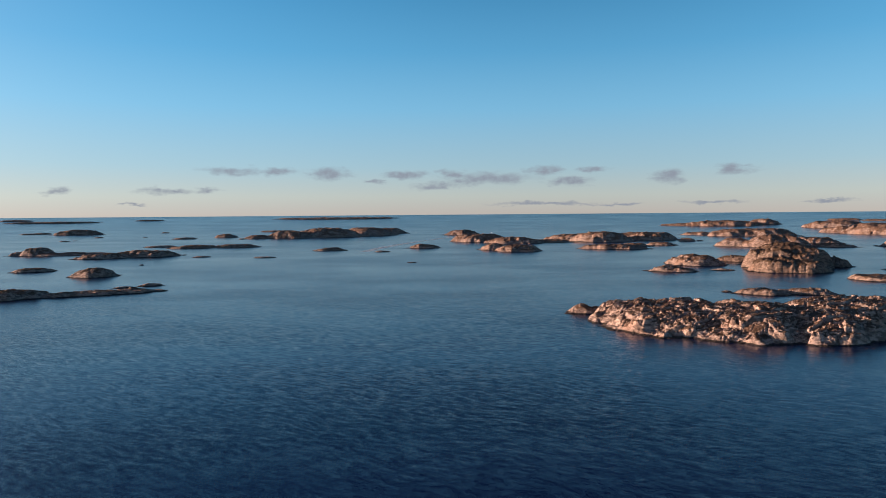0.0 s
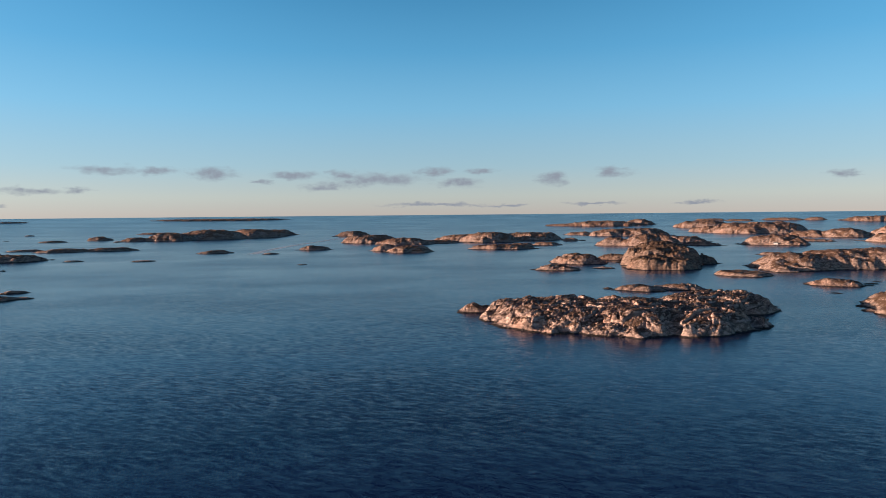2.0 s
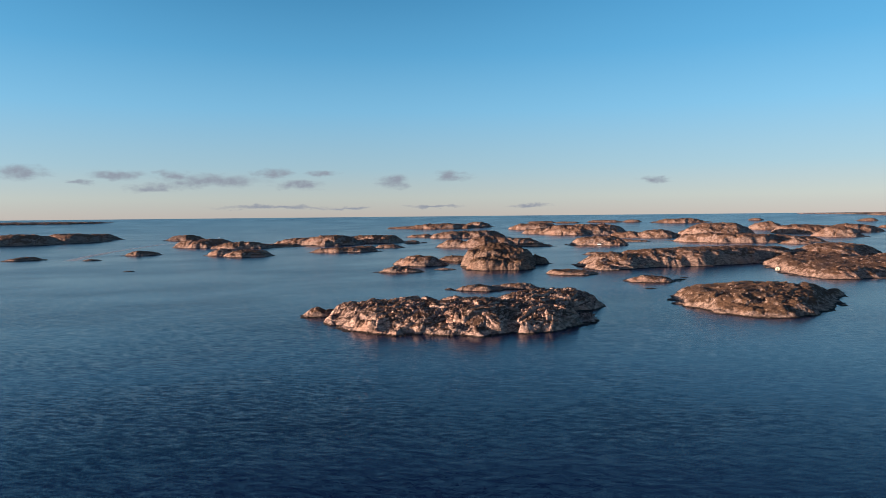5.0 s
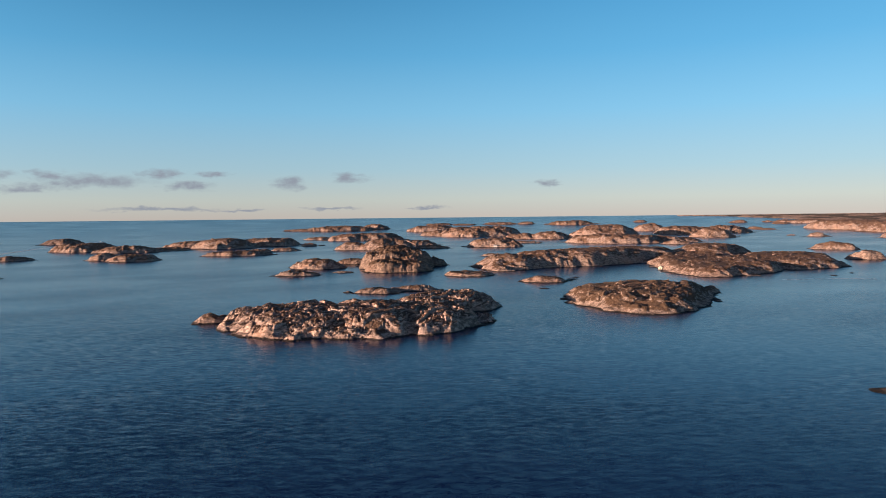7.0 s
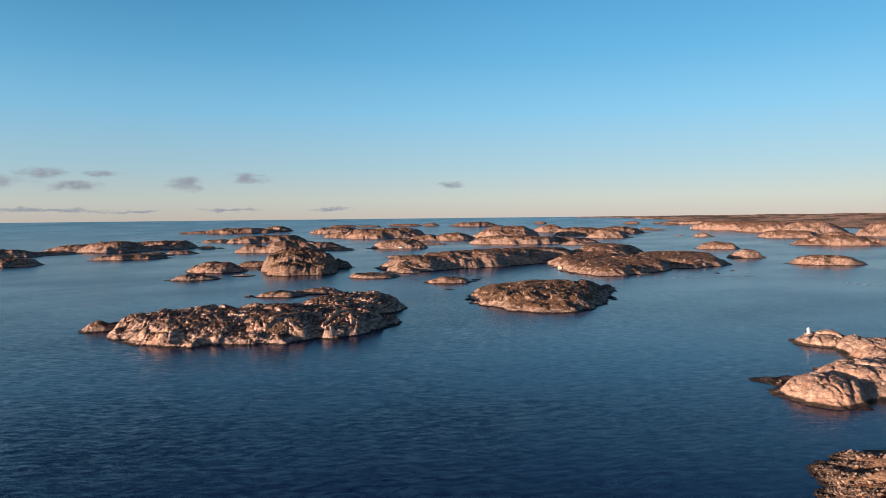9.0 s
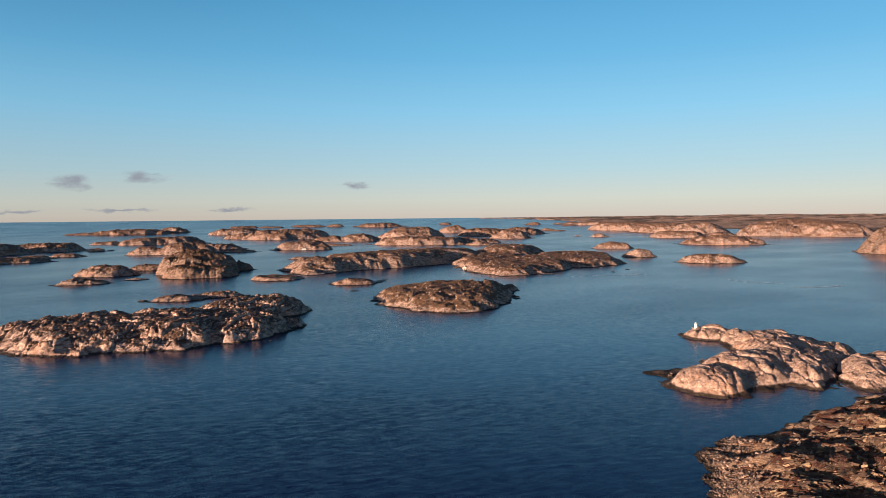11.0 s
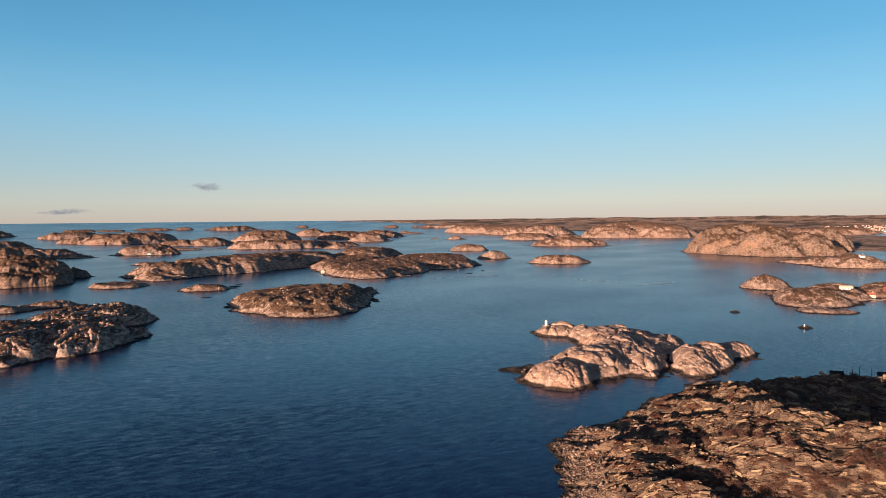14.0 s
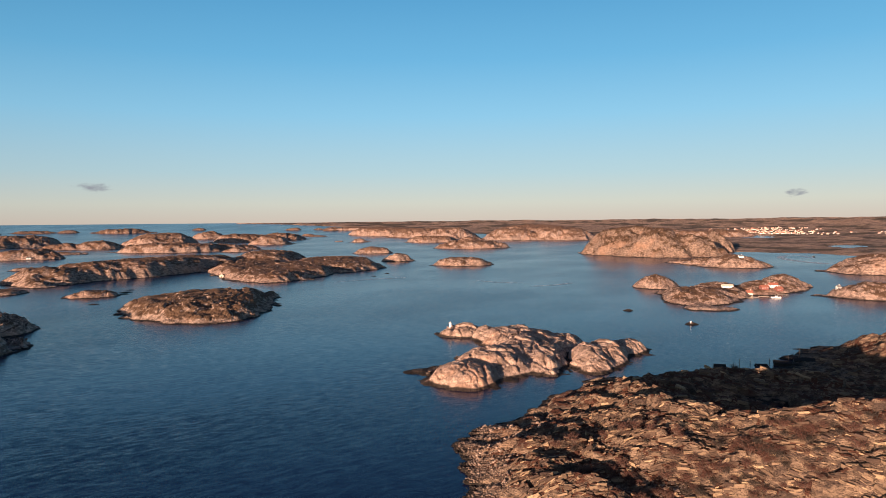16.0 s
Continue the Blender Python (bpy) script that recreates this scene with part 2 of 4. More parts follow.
def blocks(x, y, size, seed):
    """Jointed rock: tilted blocks of about that size, and how near the joint between them is (0 at the joint)."""
    px, py = x / size, y / size
    ix, iy = np.floor(px), np.floor(py)
    f1, f2 = np.full(px.shape, 9.0), np.full(px.shape, 9.0)
    rise, tx, ty, qx, qy = (np.zeros(px.shape) for _ in range(5))
    for dx in (-1, 0, 1):
        for dy in (-1, 0, 1):
            cx, cy = ix + dx, iy + dy
            jx, jy = cx + scramble(cx, cy, seed), cy + scramble(cx, cy, seed + 1)
            d = np.hypot(px - jx, py - jy)
            near = d < f1
            f2 = np.where(near, f1, np.minimum(f2, d))
            f1 = np.where(near, d, f1)
            rise = np.where(near, scramble(cx, cy, seed + 2) - 0.5, rise)
            tx = np.where(near, scramble(cx, cy, seed + 3) - 0.5, tx)
            ty = np.where(near, scramble(cx, cy, seed + 4) - 0.5, ty)
            qx, qy = np.where(near, px - jx, qx), np.where(near, py - jy, qy)
    return rise + 1.3 * (tx * qx + ty * qy), np.clip((f2 - f1) / 0.12, 0, 1)


def ease(x, a, b):
    t = np.clip((x - a) / (b - a), 0, 1)
    return t * t * (3 - 2 * t)


# ---- the sea: one sheet out to the horizon; past 2.6 km the distance is drawn together ----
REACH, SPREAD = 2600.0, 2200.0


def sea_level(r):
    """The sheet's height at that distance from the middle."""
    q = np.clip((r - REACH) / SPREAD, 0, 0.9999)
    true = REACH + SPREAD * q / (1 - q)
    return np.where(r <= REACH, 0.0, EYE * (1 - r / true))


def sea():
    rings = np.concatenate([np.array([0.002]), np.linspace(30, REACH, 60), REACH + SPREAD * (1 - SPREAD / (SPREAD + np.geomspace(60, 250000, 70)))])
    turns = np.arange(256) * 2 * np.pi / 256
    r, a = np.meshgrid(rings, turns, indexing="ij")
    verts = np.stack([r * np.sin(a), r * np.cos(a), sea_level(r)], -1).reshape(-1, 3)
    i, j = np.meshgrid(np.arange(len(rings) - 1), np.arange(256), indexing="ij")
    k = (j + 1) % 256
    faces = np.stack([i * 256 + j, i * 256 + k, (i + 1) * 256 + k, (i + 1) * 256 + j], -1).reshape(-1, 4)[:, ::-1]
    return tagged(new("water", mesh_of("water", verts, faces, WATER, True)), "dark blue rippled open sea in evening light", "sea", kind="structure")


sea()

# ---- islands ----
GROUND = {}  # the height fields, to stand things on


def rock_height(x, y, lobes, seed, cell, steep, rough, pillow, grain, knolls=(), lump=0.2, apron=True, bank=1.9):
    """The height of an island of rounded lobes (x, y, half width, half depth, turn, height) at world places."""
    wx = x + 10 * fbm(x, y, 38, 3, seed + 50)
    wy = y + 10 * fbm(x, y, 38, 3, seed + 60)
    inner, total, high, fall, shelf = np.full(x.shape, -60.0), 1e-9, 0.0, 0.0, np.full(x.shape, -9.0)
    for k, (cx, cy, a, b, turn, h) in enumerate(lobes):
        c, s = math.cos(radians(turn)), math.sin(radians(turn))
        least = min(a, b)
        small = min(1.0, least / 45)
        px, py = x + (wx - x) * small - cx, y + (wy - y) * small - cy
        r = np.hypot((px * c - py * s) / a, (px * s + py * c) / b)
        edge = 1 - r + 0.16 * fbm(x, y, max(6, 0.5 * least), 4, seed + 7 * k)
        if h > 4 and apron:  # a low wave-washed ledge that draws the ends out
            reach = np.hypot((px * c - py * s) / (a * 1.0), (px * s + py * c) / (b * 0.85))
            shelf = np.maximum(shelf, np.minimum((1 - reach + 0.5 * fbm(x, y, max(5, 0.5 * least), 4, seed + 300 + 7 * k)) * least * 0.16, 0.9))
        own, soft = edge * least, 0.18 * least
        gap = np.clip(1 - np.abs(inner - own) / soft, 0, 1)
        inner = np.maximum(inner, own) + 0.25 * soft * gap * gap
        weight = np.exp(5 * np.clip(edge, -3, 1))
        total, high, fall = total + weight, high + weight * h, fall + weight * least
    high, wide = high / total, 0.9 * fall / total
    fall = np.minimum(wide, bank * high + 3)
    rise = 1 - (1 - np.clip(inner / fall, 0, 1)) ** (1.7 * steep)
    out = np.where(inner > 0, high * (0.84 * rise + 0.16 * np.clip(inner / wide, 0, 1)), inner * np.maximum(5.8 / fall, 0.25))
    out = np.maximum(out, shelf)
    land = ease(out, 0.2, 4.0)
    top, wide = max(l[5] for l in lobes), 0.5 * sum(min(l[2], l[3]) for l in lobes) / len(lobes)
    out = out + land * (lump * top * fbm(x, y, max(24, 16 * cell, wide), 3, seed + 90) + 0.4 * lump * top * fbm(x, y, max(13, 7 * cell), 3, seed + 95))
    for cx, cy, a, b, turn, h in knolls:
        c, s = math.cos(radians(turn)), math.sin(radians(turn))
        px, py = x + 0.5 * (wx - x) - cx, y + 0.5 * (wy - y) - cy
        out = out + land * h * np.clip(1 - ((px * c - py * s) / a) ** 2 - ((px * s + py * c) / b) ** 2, 0, 1) ** 1.5
    c, s = math.cos(radians(grain[0])), math.sin(radians(grain[0]))
    bend = 5 * fbm(x, y, 30, 3, seed + 33)
    keep = (0.3 + 0.7 * land) * (out > -0.6) * rough * np.minimum(1, high / (5 * cell))
    for size, amp, power in ((max(11, 10 * cell), 0.8, 1.0), (max(4.6, 5 * cell), 1.0, 0.75), (max(2.0, 2.8 * cell), 1.0, 0.5)):
        jx, jy = (x * c + y * s + bend) / grain[1] ** power, -x * s + y * c + bend
        tilt, joint = blocks(jx, jy, size, seed + int(size * 10))
        out = out + keep * size * 0.2 * amp * (tilt + 0.9 * pillow * (joint - 0.6))
    return out


def island(name, label, lobes, steep=1.0, rough=1.0, pillow=0.4, grain=(28, 1.6), knolls=(), lump=None, mat=None, category="island", apron=True, bank=1.9):
    seed = len(bpy.data.meshes) * 13 + 5
    dist = min(math.hypot(l[0], l[1]) for l in lobes)
    cell = max(0.45, dist / 980)
    rough = rough * (0.8 if dist > 1000 else 1.0)
    lump = lump or (0.10 if dist > 1000 else 0.13)
    steep = steep * (1.12 if dist > 1000 else 1.0)
    deep = 1.4 if dist < 600 else 2.0
    cx, cy = sum(l[0] for l in lobes) / len(lobes), sum(l[1] for l in lobes) / len(lobes)
    face = math.atan2(cx, cy)
    c, s = math.cos(face), math.sin(face)
    lo, hi = np.array([1e9, 1e9]), np.array([-1e9, -1e9])
    for x, y, a, b, turn, h in lobes:
        px, py, m = (x - cx) * c - (y - cy) * s, (x - cx) * s + (y - cy) * c, 1.35
        d = radians(turn) - face
        eu, ev = math.hypot(a * math.cos(d), b * math.sin(d)), math.hypot(a * math.sin(d), b * math.cos(d))
        lo, hi = np.minimum(lo, (px - eu * m, py - ev * m)), np.maximum(hi, (px + eu * m, py + ev * m))
    u, v = np.arange(lo[0], hi[0] + cell, cell), np.arange(lo[1], hi[1] + cell * deep, cell * deep)
    u, v = np.meshgrid(u, v, indexing="ij")
    x, y = cx + u * c + v * s, cy - u * s + v * c
    z = np.maximum(rock_height(x, y, lobes, seed, cell, steep, rough, pillow, grain, knolls, lump, apron, bank), -3.0)
    base = sea_level(np.hypot(x, y))
    i, j = np.meshgrid(np.arange(x.shape[0] - 1), np.arange(x.shape[1] - 1), indexing="ij")
    w = x.shape[1]
    quads = np.stack([i * w + j, (i + 1) * w + j, (i + 1) * w + j + 1, i * w + j + 1], -1).reshape(-1, 4)
    quads = quads[(z.ravel()[quads] > -2.4).any(1)]
    label_of = np.arange(x.size)
    for _ in range(200):
        low = label_of[quads].min(1)
        fresh = label_of.copy()
        for k in range(4):
            np.minimum.at(fresh, quads[:, k], low)
        fresh = fresh[fresh]
        if (fresh == label_of).all():
            break
        label_of = fresh
    group = label_of[quads[:, 0]]
    kinds, counts = np.unique(group, return_counts=True)
    origin = np.array([cx, cy, float(sea_level(np.array(math.hypot(cx, cy))))])
    stone = ROCKS[mat] if mat else FAR_ROCK if dist > 1500 else ROCK
    places = np.stack([x, y, z + base], -1).reshape(-1, 3) - origin
    ob = None
    for kind in kinds[np.argsort(-counts)]:
        some = quads[group == kind]
        if ob is not None and (z.ravel()[some].max() < 0.4 or len(some) < 12):
            continue
        used, faces = np.unique(some, return_inverse=True)
        rock = new(name if ob is None else "outlying_rock", mesh_of(name, places[used], faces.reshape(-1, 4), stone, True))
        if ob is None:
            ob = rock
            ob.location = origin
        else:
            rock.parent = ob
    GROUND[name] = (lobes, seed, cell, steep, rough, pillow, grain, knolls, lump, apron, bank)
    return tagged(ob, label, category, kind="structure" if category == "ground" else "")


def ground(name, x, y):
    """The height of the named island at a place."""
    x, y = np.atleast_1d(np.asarray(x, float)), np.atleast_1d(np.asarray(y, float))
    return rock_height(x, y, *GROUND[name])


island('far_island', 'distant low rocky island on the horizon', [
        (-2371, 3854, 84.6, 34.3, -32, 4.8)])
island('far_island', 'distant low rocky island on the horizon', [
        (-2126, 3774, 221.2, 44.8, -29, 5.5)])
island('far_island', 'distant low rocky island on the horizon', [
        (-1733, 4094, 81.2, 21.9, -23, 4.8)])
island('far_island', 'distant low rocky island on the horizon', [
        (-674, 4435, 383.2, 62.1, -9, 5.4)])
island('skerry', 'bare weathered granite skerry with brown heather, standing in the sea', [
        (-1474, 2808, 92.3, 49.9, -28, 19.4),
        (-1666, 2827, 57.6, 23.3, -31, 3.8)])
island('skerry', 'low bare granite skerry just above the water', [
        (-1165, 2128, 16.9, 9.1, -29, 3.1),
        (-1167, 2193, 8.4, 4.5, -28, 1.6)])
island('skerry', 'low bare granite skerry just above the water', [
        (-1234, 2480, 17.3, 9.3, -26, 3.7)])
island('skerry', 'low bare granite skerry just above the water', [
        (-1188, 2960, 17.8, 9.6, -22, 3.6)])
island('skerry', 'low bare granite skerry just above the water', [
        (-1071, 2487, 9.9, 5.3, -23, 1.8)])
island('skerry', 'low bare granite skerry just above the water', [
        (-854, 2288, 41.4, 22.4, -20, 4.7)])
island('skerry', 'bare weathered granite skerry with brown heather, standing in the sea', [
        (-761, 2436, 42.9, 26.1, -17, 11.0)])
island('skerry', 'low bare granite skerry just above the water', [
        (-650, 2232, 13.9, 7.5, -16, 3.3)])
island('island', 'long rugged granite island with a broken ridge', [
        (-609, 2291, 50.3, 27.2, -15, 10.1),
        (-513, 2335, 86.4, 73.5, -12, 22.0),
        (-401, 2409, 119.3, 91.2, -9, 29.1),
        (-279, 2555, 106.8, 81.7, -6, 27.4),
        (-223, 2794, 85.4, 51.9, -5, 18.5)])
island('skerry', 'low bare granite skerry just above the water', [
        (-721, 3066, 87.0, 35.2, -13, 5.7)])
island('skerry', 'bare weathered granite skerry with brown heather, standing in the sea', [
        (-692, 1696, 40.4, 19.1, -22, 3.8),
        (-585, 1638, 55.9, 30.2, -20, 6.7),
        (-495, 1658, 52.9, 28.6, -17, 6.5)])
island('skerry', 'low bare granite skerry just above the water', [
        (-443, 1270, 18.1, 9.8, -19, 2.1)])
island('skerry', 'low bare granite skerry just above the water', [
        (-322, 1240, 20.7, 11.2, -15, 2.0)])
island('skerry', 'low bare granite skerry just above the water', [
        (-468, 1070, 4.2, 2.3, -24, 1.6)])
island('skerry', 'low bare granite skerry just above the water', [
        (-240, 1474, 36.2, 19.5, -9, 5.3)])
island('skerry', 'low bare granite skerry just above the water', [
        (-125, 1405, 18.1, 9.8, -5, 2.8)])
island('skerry', 'low bare granite skerry just above the water', [
        (-43, 1554, 39.2, 21.2, -2, 8.5)])
island('skerry', 'low bare granite skerry just above the water', [
        (-49, 1081, 8.4, 4.5, -3, 0.9)])
island('skerry', 'low bare granite skerry just above the water', [
        (-318, 750, 14.0, 7.6, -23, 2.8)])
island('skerry', 'low bare granite skerry just above the water', [
        (-339, 730, 12.3, 5.8, -25, 1.4)])
island('island', 'domed granite island in shade with a low tail', [
        (-834, 1365, 22.6, 12.2, -31, 6.5),
        (-807, 1376, 32.8, 33.5, -30, 15.5),
        (-735, 1374, 72.3, 29.3, -28, 4.3)])
island('island', 'long low granite island in shade', [
        (-615, 1254, 52.8, 25.0, -26, 8.0),
        (-566, 1312, 58.4, 44.7, -23, 10.4)])
island('skerry', 'bare weathered granite skerry with brown heather, standing in the sea', [
        (-568, 955, 29.2, 17.7, -31, 4.7)])
island('skerry', 'bare weathered granite skerry with brown heather, standing in the sea', [
        (-443, 876, 31.1, 26.5, -27, 9.6)])
island('island', 'dark flat granite island with a long low spit', [
        (-407, 642, 37.5, 31.8, -32, 6.9),
        (-359, 654, 32.0, 10.8, -29, 3.4),
        (-329, 675, 52.2, 17.6, -26, 3.2)])
island('skerry', 'bare weathered granite skerry with brown heather, standing in the sea', [
        (70, 2533, 70.2, 42.6, 2, 15.0)])
island('island', 'granite island with heather on top', [
        (101, 1915, 82.5, 70.2, 3, 19.3),
        (183, 1771, 74.6, 45.3, 6, 15.0),
        (255, 1822, 84.3, 39.8, 8, 6.8)])
island('skerry', 'bare weathered granite skerry with brown heather, standing in the sea', [
        (109, 1458, 31.1, 21.0, 4, 12.9),
        (147, 1396, 49.8, 42.3, 6, 11.3)])
island('island', 'broad granite island with dark heather slopes', [
        (365, 1967, 80.1, 54.1, 11, 15.9),
        (427, 1859, 83.2, 77.8, 13, 24.4),
        (572, 1950, 97.6, 83.0, 16, 19.3)])
island('skerry', 'bare weathered granite skerry with brown heather, standing in the sea', [
        (359, 1458, 71.9, 38.8, 14, 8.8),
        (505, 1598, 39.2, 21.2, 18, 6.6),
        (428, 1555, 38.6, 20.8, 15, 7.6)])
island('island', 'distant low rocky island on the horizon', [
        (1189, 3376, 122.8, 41.4, 19, 7.1),
        (1323, 3314, 188.8, 89.2, 22, 19.9),
        (1546, 3337, 80.0, 64.8, 25, 23.3)])
island('island', 'rounded granite island with bare sunlit slopes', [
        (878, 2316, 78.7, 37.2, 21, 8.9),
        (922, 2184, 85.0, 65.1, 23, 19.7),
        (1011, 2181, 101.2, 86.0, 25, 21.6)])
island('skerry', 'low bare granite skerry just above the water', [
        (640, 1815, 22.1, 14.9, 19, 8.2)])
island('skerry', 'low bare granite skerry just above the water', [
        (675, 1820, 11.1, 7.5, 20, 2.6)])
island('island', 'granite island behind the steep dome', [
        (649, 1535, 46.8, 39.8, 23, 17.8),
        (721, 1491, 73.1, 62.2, 26, 24.6),
        (886, 1670, 65.7, 44.4, 28, 12.8)])
island('skerry', 'low bare granite skerry just above the water', [
        (826, 1466, 46.4, 25.1, 29, 6.9)])
island('dome_island', 'steep round granite dome with a low rocky shelf', [
        (476, 955, 55.4, 80.1, 26, 30.7),
        (437, 873, 45.8, 38.9, 27, 13.3),
        (531, 937, 24.4, 20.7, 30, 9.7),
        (443, 1051, 30.4, 12.3, 23, 7.6)], steep=2.2, rough=1.2, lump=0.10, mat='lichen_granite', bank=1.3)
island('skerry', 'bare weathered granite skerry with brown heather, standing in the sea', [
        (367, 1003, 42.3, 39.5, 20, 13.3)])
island('skerry', 'bare weathered granite skerry with brown heather, standing in the sea', [
        (293, 886, 30.5, 18.5, 18, 6.4)])
island('skerry', 'low bare granite skerry just above the water', [
        (361, 893, 16.1, 8.7, 22, 2.4)])
island('skerry', 'low bare granite skerry just above the water', [
        (267, 649, 5.2, 3.5, 22, 1.4)])
island('skerry', 'bare weathered granite skerry with brown heather, standing in the sea', [
        (293, 631, 23.9, 16.2, 25, 4.7),
        (332, 632, 26.3, 15.6, 28, 4.3)])
island('cracked_island', 'large blocky sunlit granite island with cracked boulders and heather', [
        (145.5, 487.4, 26.7, 64.2, 16, 10.5),
        (168.3, 471.1, 31.8, 70.6, 19, 11.5),
        (203.6, 451.4, 40.3, 68.8, 24, 12),
        (244.7, 436.6, 35.4, 60.1, 29, 11),
        (291.9, 500.5, 45.7, 46, 30, 10),
        (113.2, 487.1, 10.5, 18.4, 13, 2.6),
        (128.6, 505.3, 16.3, 45.8, 14, 8),
        (278.1, 419.3, 7.8, 19.5, 33, 3)], rough=1.25, steep=1.3, pillow=0.9, lump=0.10, mat='mixed_granite', bank=1.6)
island('skerry', 'small blocky granite skerry off the large island', [
        (104, 523, 11.3, 11.6, 11, 5.8),
        (117, 528, 10.4, 7.1, 13, 3.6)])
island('island', 'broad granite island with bare slopes', [
        (1527.4, 2326.2, 172.4, 206.9, 33, 33.4),
        (1415.6, 2438.6, 84.1, 50.5, 30, 18.8),
        (1663.7, 2944.3, 116, 116, 29, 24.5),
        (1652.7, 2346.4, 83.9, 100.6, 35, 33.5)])
island('skerry', 'bare weathered granite skerry with brown heather, standing in the sea', [
        (1402.5, 1870.4, 69.8, 55.8, 36, 16.8),
        (1477.9, 1811.3, 72.8, 72.8, 39, 21.7)])
island('far_island', 'distant low rocky island on the horizon', [
        (2349, 3334, 104.2, 42.2, 35, 10.1)])
island('far_island', 'distant low rocky island on the horizon', [
        (2623, 3040, 140.5, 75.9, 41, 18.7)])
island('far_island', 'distant low rocky island on the horizon', [
        (2464, 3240, 51.8, 28.0, 37, 12.8)])
island('cabin_island', 'granite island with a small white cabin', [
        (1000, 1448, 73.4, 62.4, 35, 21.8),
        (1188, 1558, 45.6, 18.5, 37, 6.2)])
island('island', 'wide granite island with heather slopes', [
        (1416.6, 1431, 144.6, 130.1, 44, 21.1),
        (1776.2, 1868.6, 123.9, 161.1, 43, 39.6),
        (1511.5, 1383.4, 124.7, 87.3, 47, 13.7),
        (1375.8, 1447.8, 61.9, 74.3, 43, 23.7)])
island('skerry', 'low bare granite skerry just above the water', [
        (1412, 1228, 43.3, 23.4, 49, 10.4)])
island('island', 'bare sunlit granite island', [
        (2399, 2233, 74.1, 75.5, 47, 30.9)])
island('island', 'rounded bare granite island', [
        (2188.2, 1866.6, 118.6, 142.3, 49, 27.8),
        (1956.4, 1544.1, 73.4, 88.1, 51, 29.1),
        (2416.2, 1849.2, 94.9, 113.9, 52, 27.4)])
island('skerry', 'low bare granite skerry just above the water', [
        (2806, 1988, 37.0, 20.0, 55, 9.1)])
island('skerry', 'low bare granite skerry just above the water', [
        (2755, 1903, 53.4, 21.6, 55, 5.0)])
island('skerry', 'low bare granite skerry just above the water', [
        (2121, 1732, 15.6, 8.4, 51, 3.9)])
island('skerry', 'low bare granite skerry just above the water', [
        (2253, 1454, 18.5, 10.0, 57, 3.5)])
island('skerry', 'low bare granite skerry just above the water', [
        (2204, 1329, 38.5, 23.4, 59, 12.1)])
island('skerry', 'low bare granite skerry just above the water', [
        (750, 1095, 22.7, 15.3, 34, 5.0)])
island('long_island', 'long steep granite island with shaded cliffs and bright end', [
        (480.4, 754.9, 30, 35.1, 32, 4),
        (607.6, 864.7, 33.1, 120.5, 35, 16),
        (604, 838, 44, 60, 7, 20),
        (708, 830, 140, 62, 7, 23),
        (800, 850, 110, 66, 7, 23),
        (880, 856, 95, 72, 10, 22),
        (1037.4, 826, 71.8, 142.1, 51, 23),
        (792.7, 631, 53.1, 129.3, 51, 11),
        (865.5, 722.5, 62.2, 160.7, 50, 12),
        (859.7, 633, 59.1, 141.2, 53, 12),
        (992.7, 647.5, 73.1, 155.8, 56, 13)], steep=1.35, lump=0.06, rough=0.6, bank=1.7)
island('skerry', 'bare weathered granite skerry with brown heather, standing in the sea', [
        (501, 625, 26.6, 22.6, 39, 5.7)])
island('rock', 'low bare granite skerry just above the water', [
        (543, 628, 7.7, 3.1, 41, 1.0)], mat='wet_granite')
island('rock', 'low bare granite skerry just above the water', [
        (564, 645, 5.4, 2.9, 41, 0.8)], mat='wet_granite')
island('rock', 'low bare granite skerry just above the water', [
        (451, 564, 6.1, 3.3, 39, 0.8)], mat='wet_granite')
island('rock', 'low bare granite skerry just above the water', [
        (826, 479, 4.4, 2.4, 60, 0.8)], mat='wet_granite')
island('rock', 'low bare granite skerry just above the water', [
        (878, 487, 3.9, 2.1, 61, 0.9)], mat='wet_granite')
island('rock', 'low bare granite skerry just above the water', [
        (796, 730, 8.6, 3.5, 48, 1.8)], mat='wet_granite')
island('oval_island', 'low oval granite island covered with dark heather', [
        (469.3, 449.2, 57.3, 106.8, 46, 12),
        (457.1, 488.9, 30.3, 69.1, 43, 8),
        (516.1, 439.9, 25.3, 87.2, 49, 12),
        (561.7, 448.9, 10, 34.5, 51, 5)], rough=0.75, lump=0.06, mat='heathery_granite', bank=2.0)
island('island', 'smooth low granite islet', [
        (1440, 833, 46.6, 39.6, 60, 14.3)])
island('island', 'smooth low granite islet', [
        (1166, 621, 30.3, 25.8, 62, 14.8)])
island('island', 'smooth granite islet with a worn flat top', [
        (1096, 457, 48.0, 40.8, 67, 12.7)])
island('far_island', 'distant low rocky island on the horizon', [
        (3278.6, 2423.2, 48.1, 28.9, 53, 12.8)])
island('far_island', 'distant low rocky island on the horizon', [
        (3380.6, 2318.5, 29.9, 17.9, 55, 8.6)])
island('far_island', 'distant low rocky island on the horizon', [
        (3293.4, 2183.5, 49.4, 29.6, 56, 5.9)])
island('far_island', 'distant low rocky island on the horizon', [
        (3017.5, 2882.2, 44.1, 26.5, 46, 9.9)])
island('far_island', 'distant low rocky island on the horizon', [
        (2035.4, 3517.9, 79.7, 47.8, 30, 6.6)])
island('far_island', 'distant low rocky island on the horizon', [
        (2145.2, 3412.1, 69.1, 41.4, 32, 5.4)])
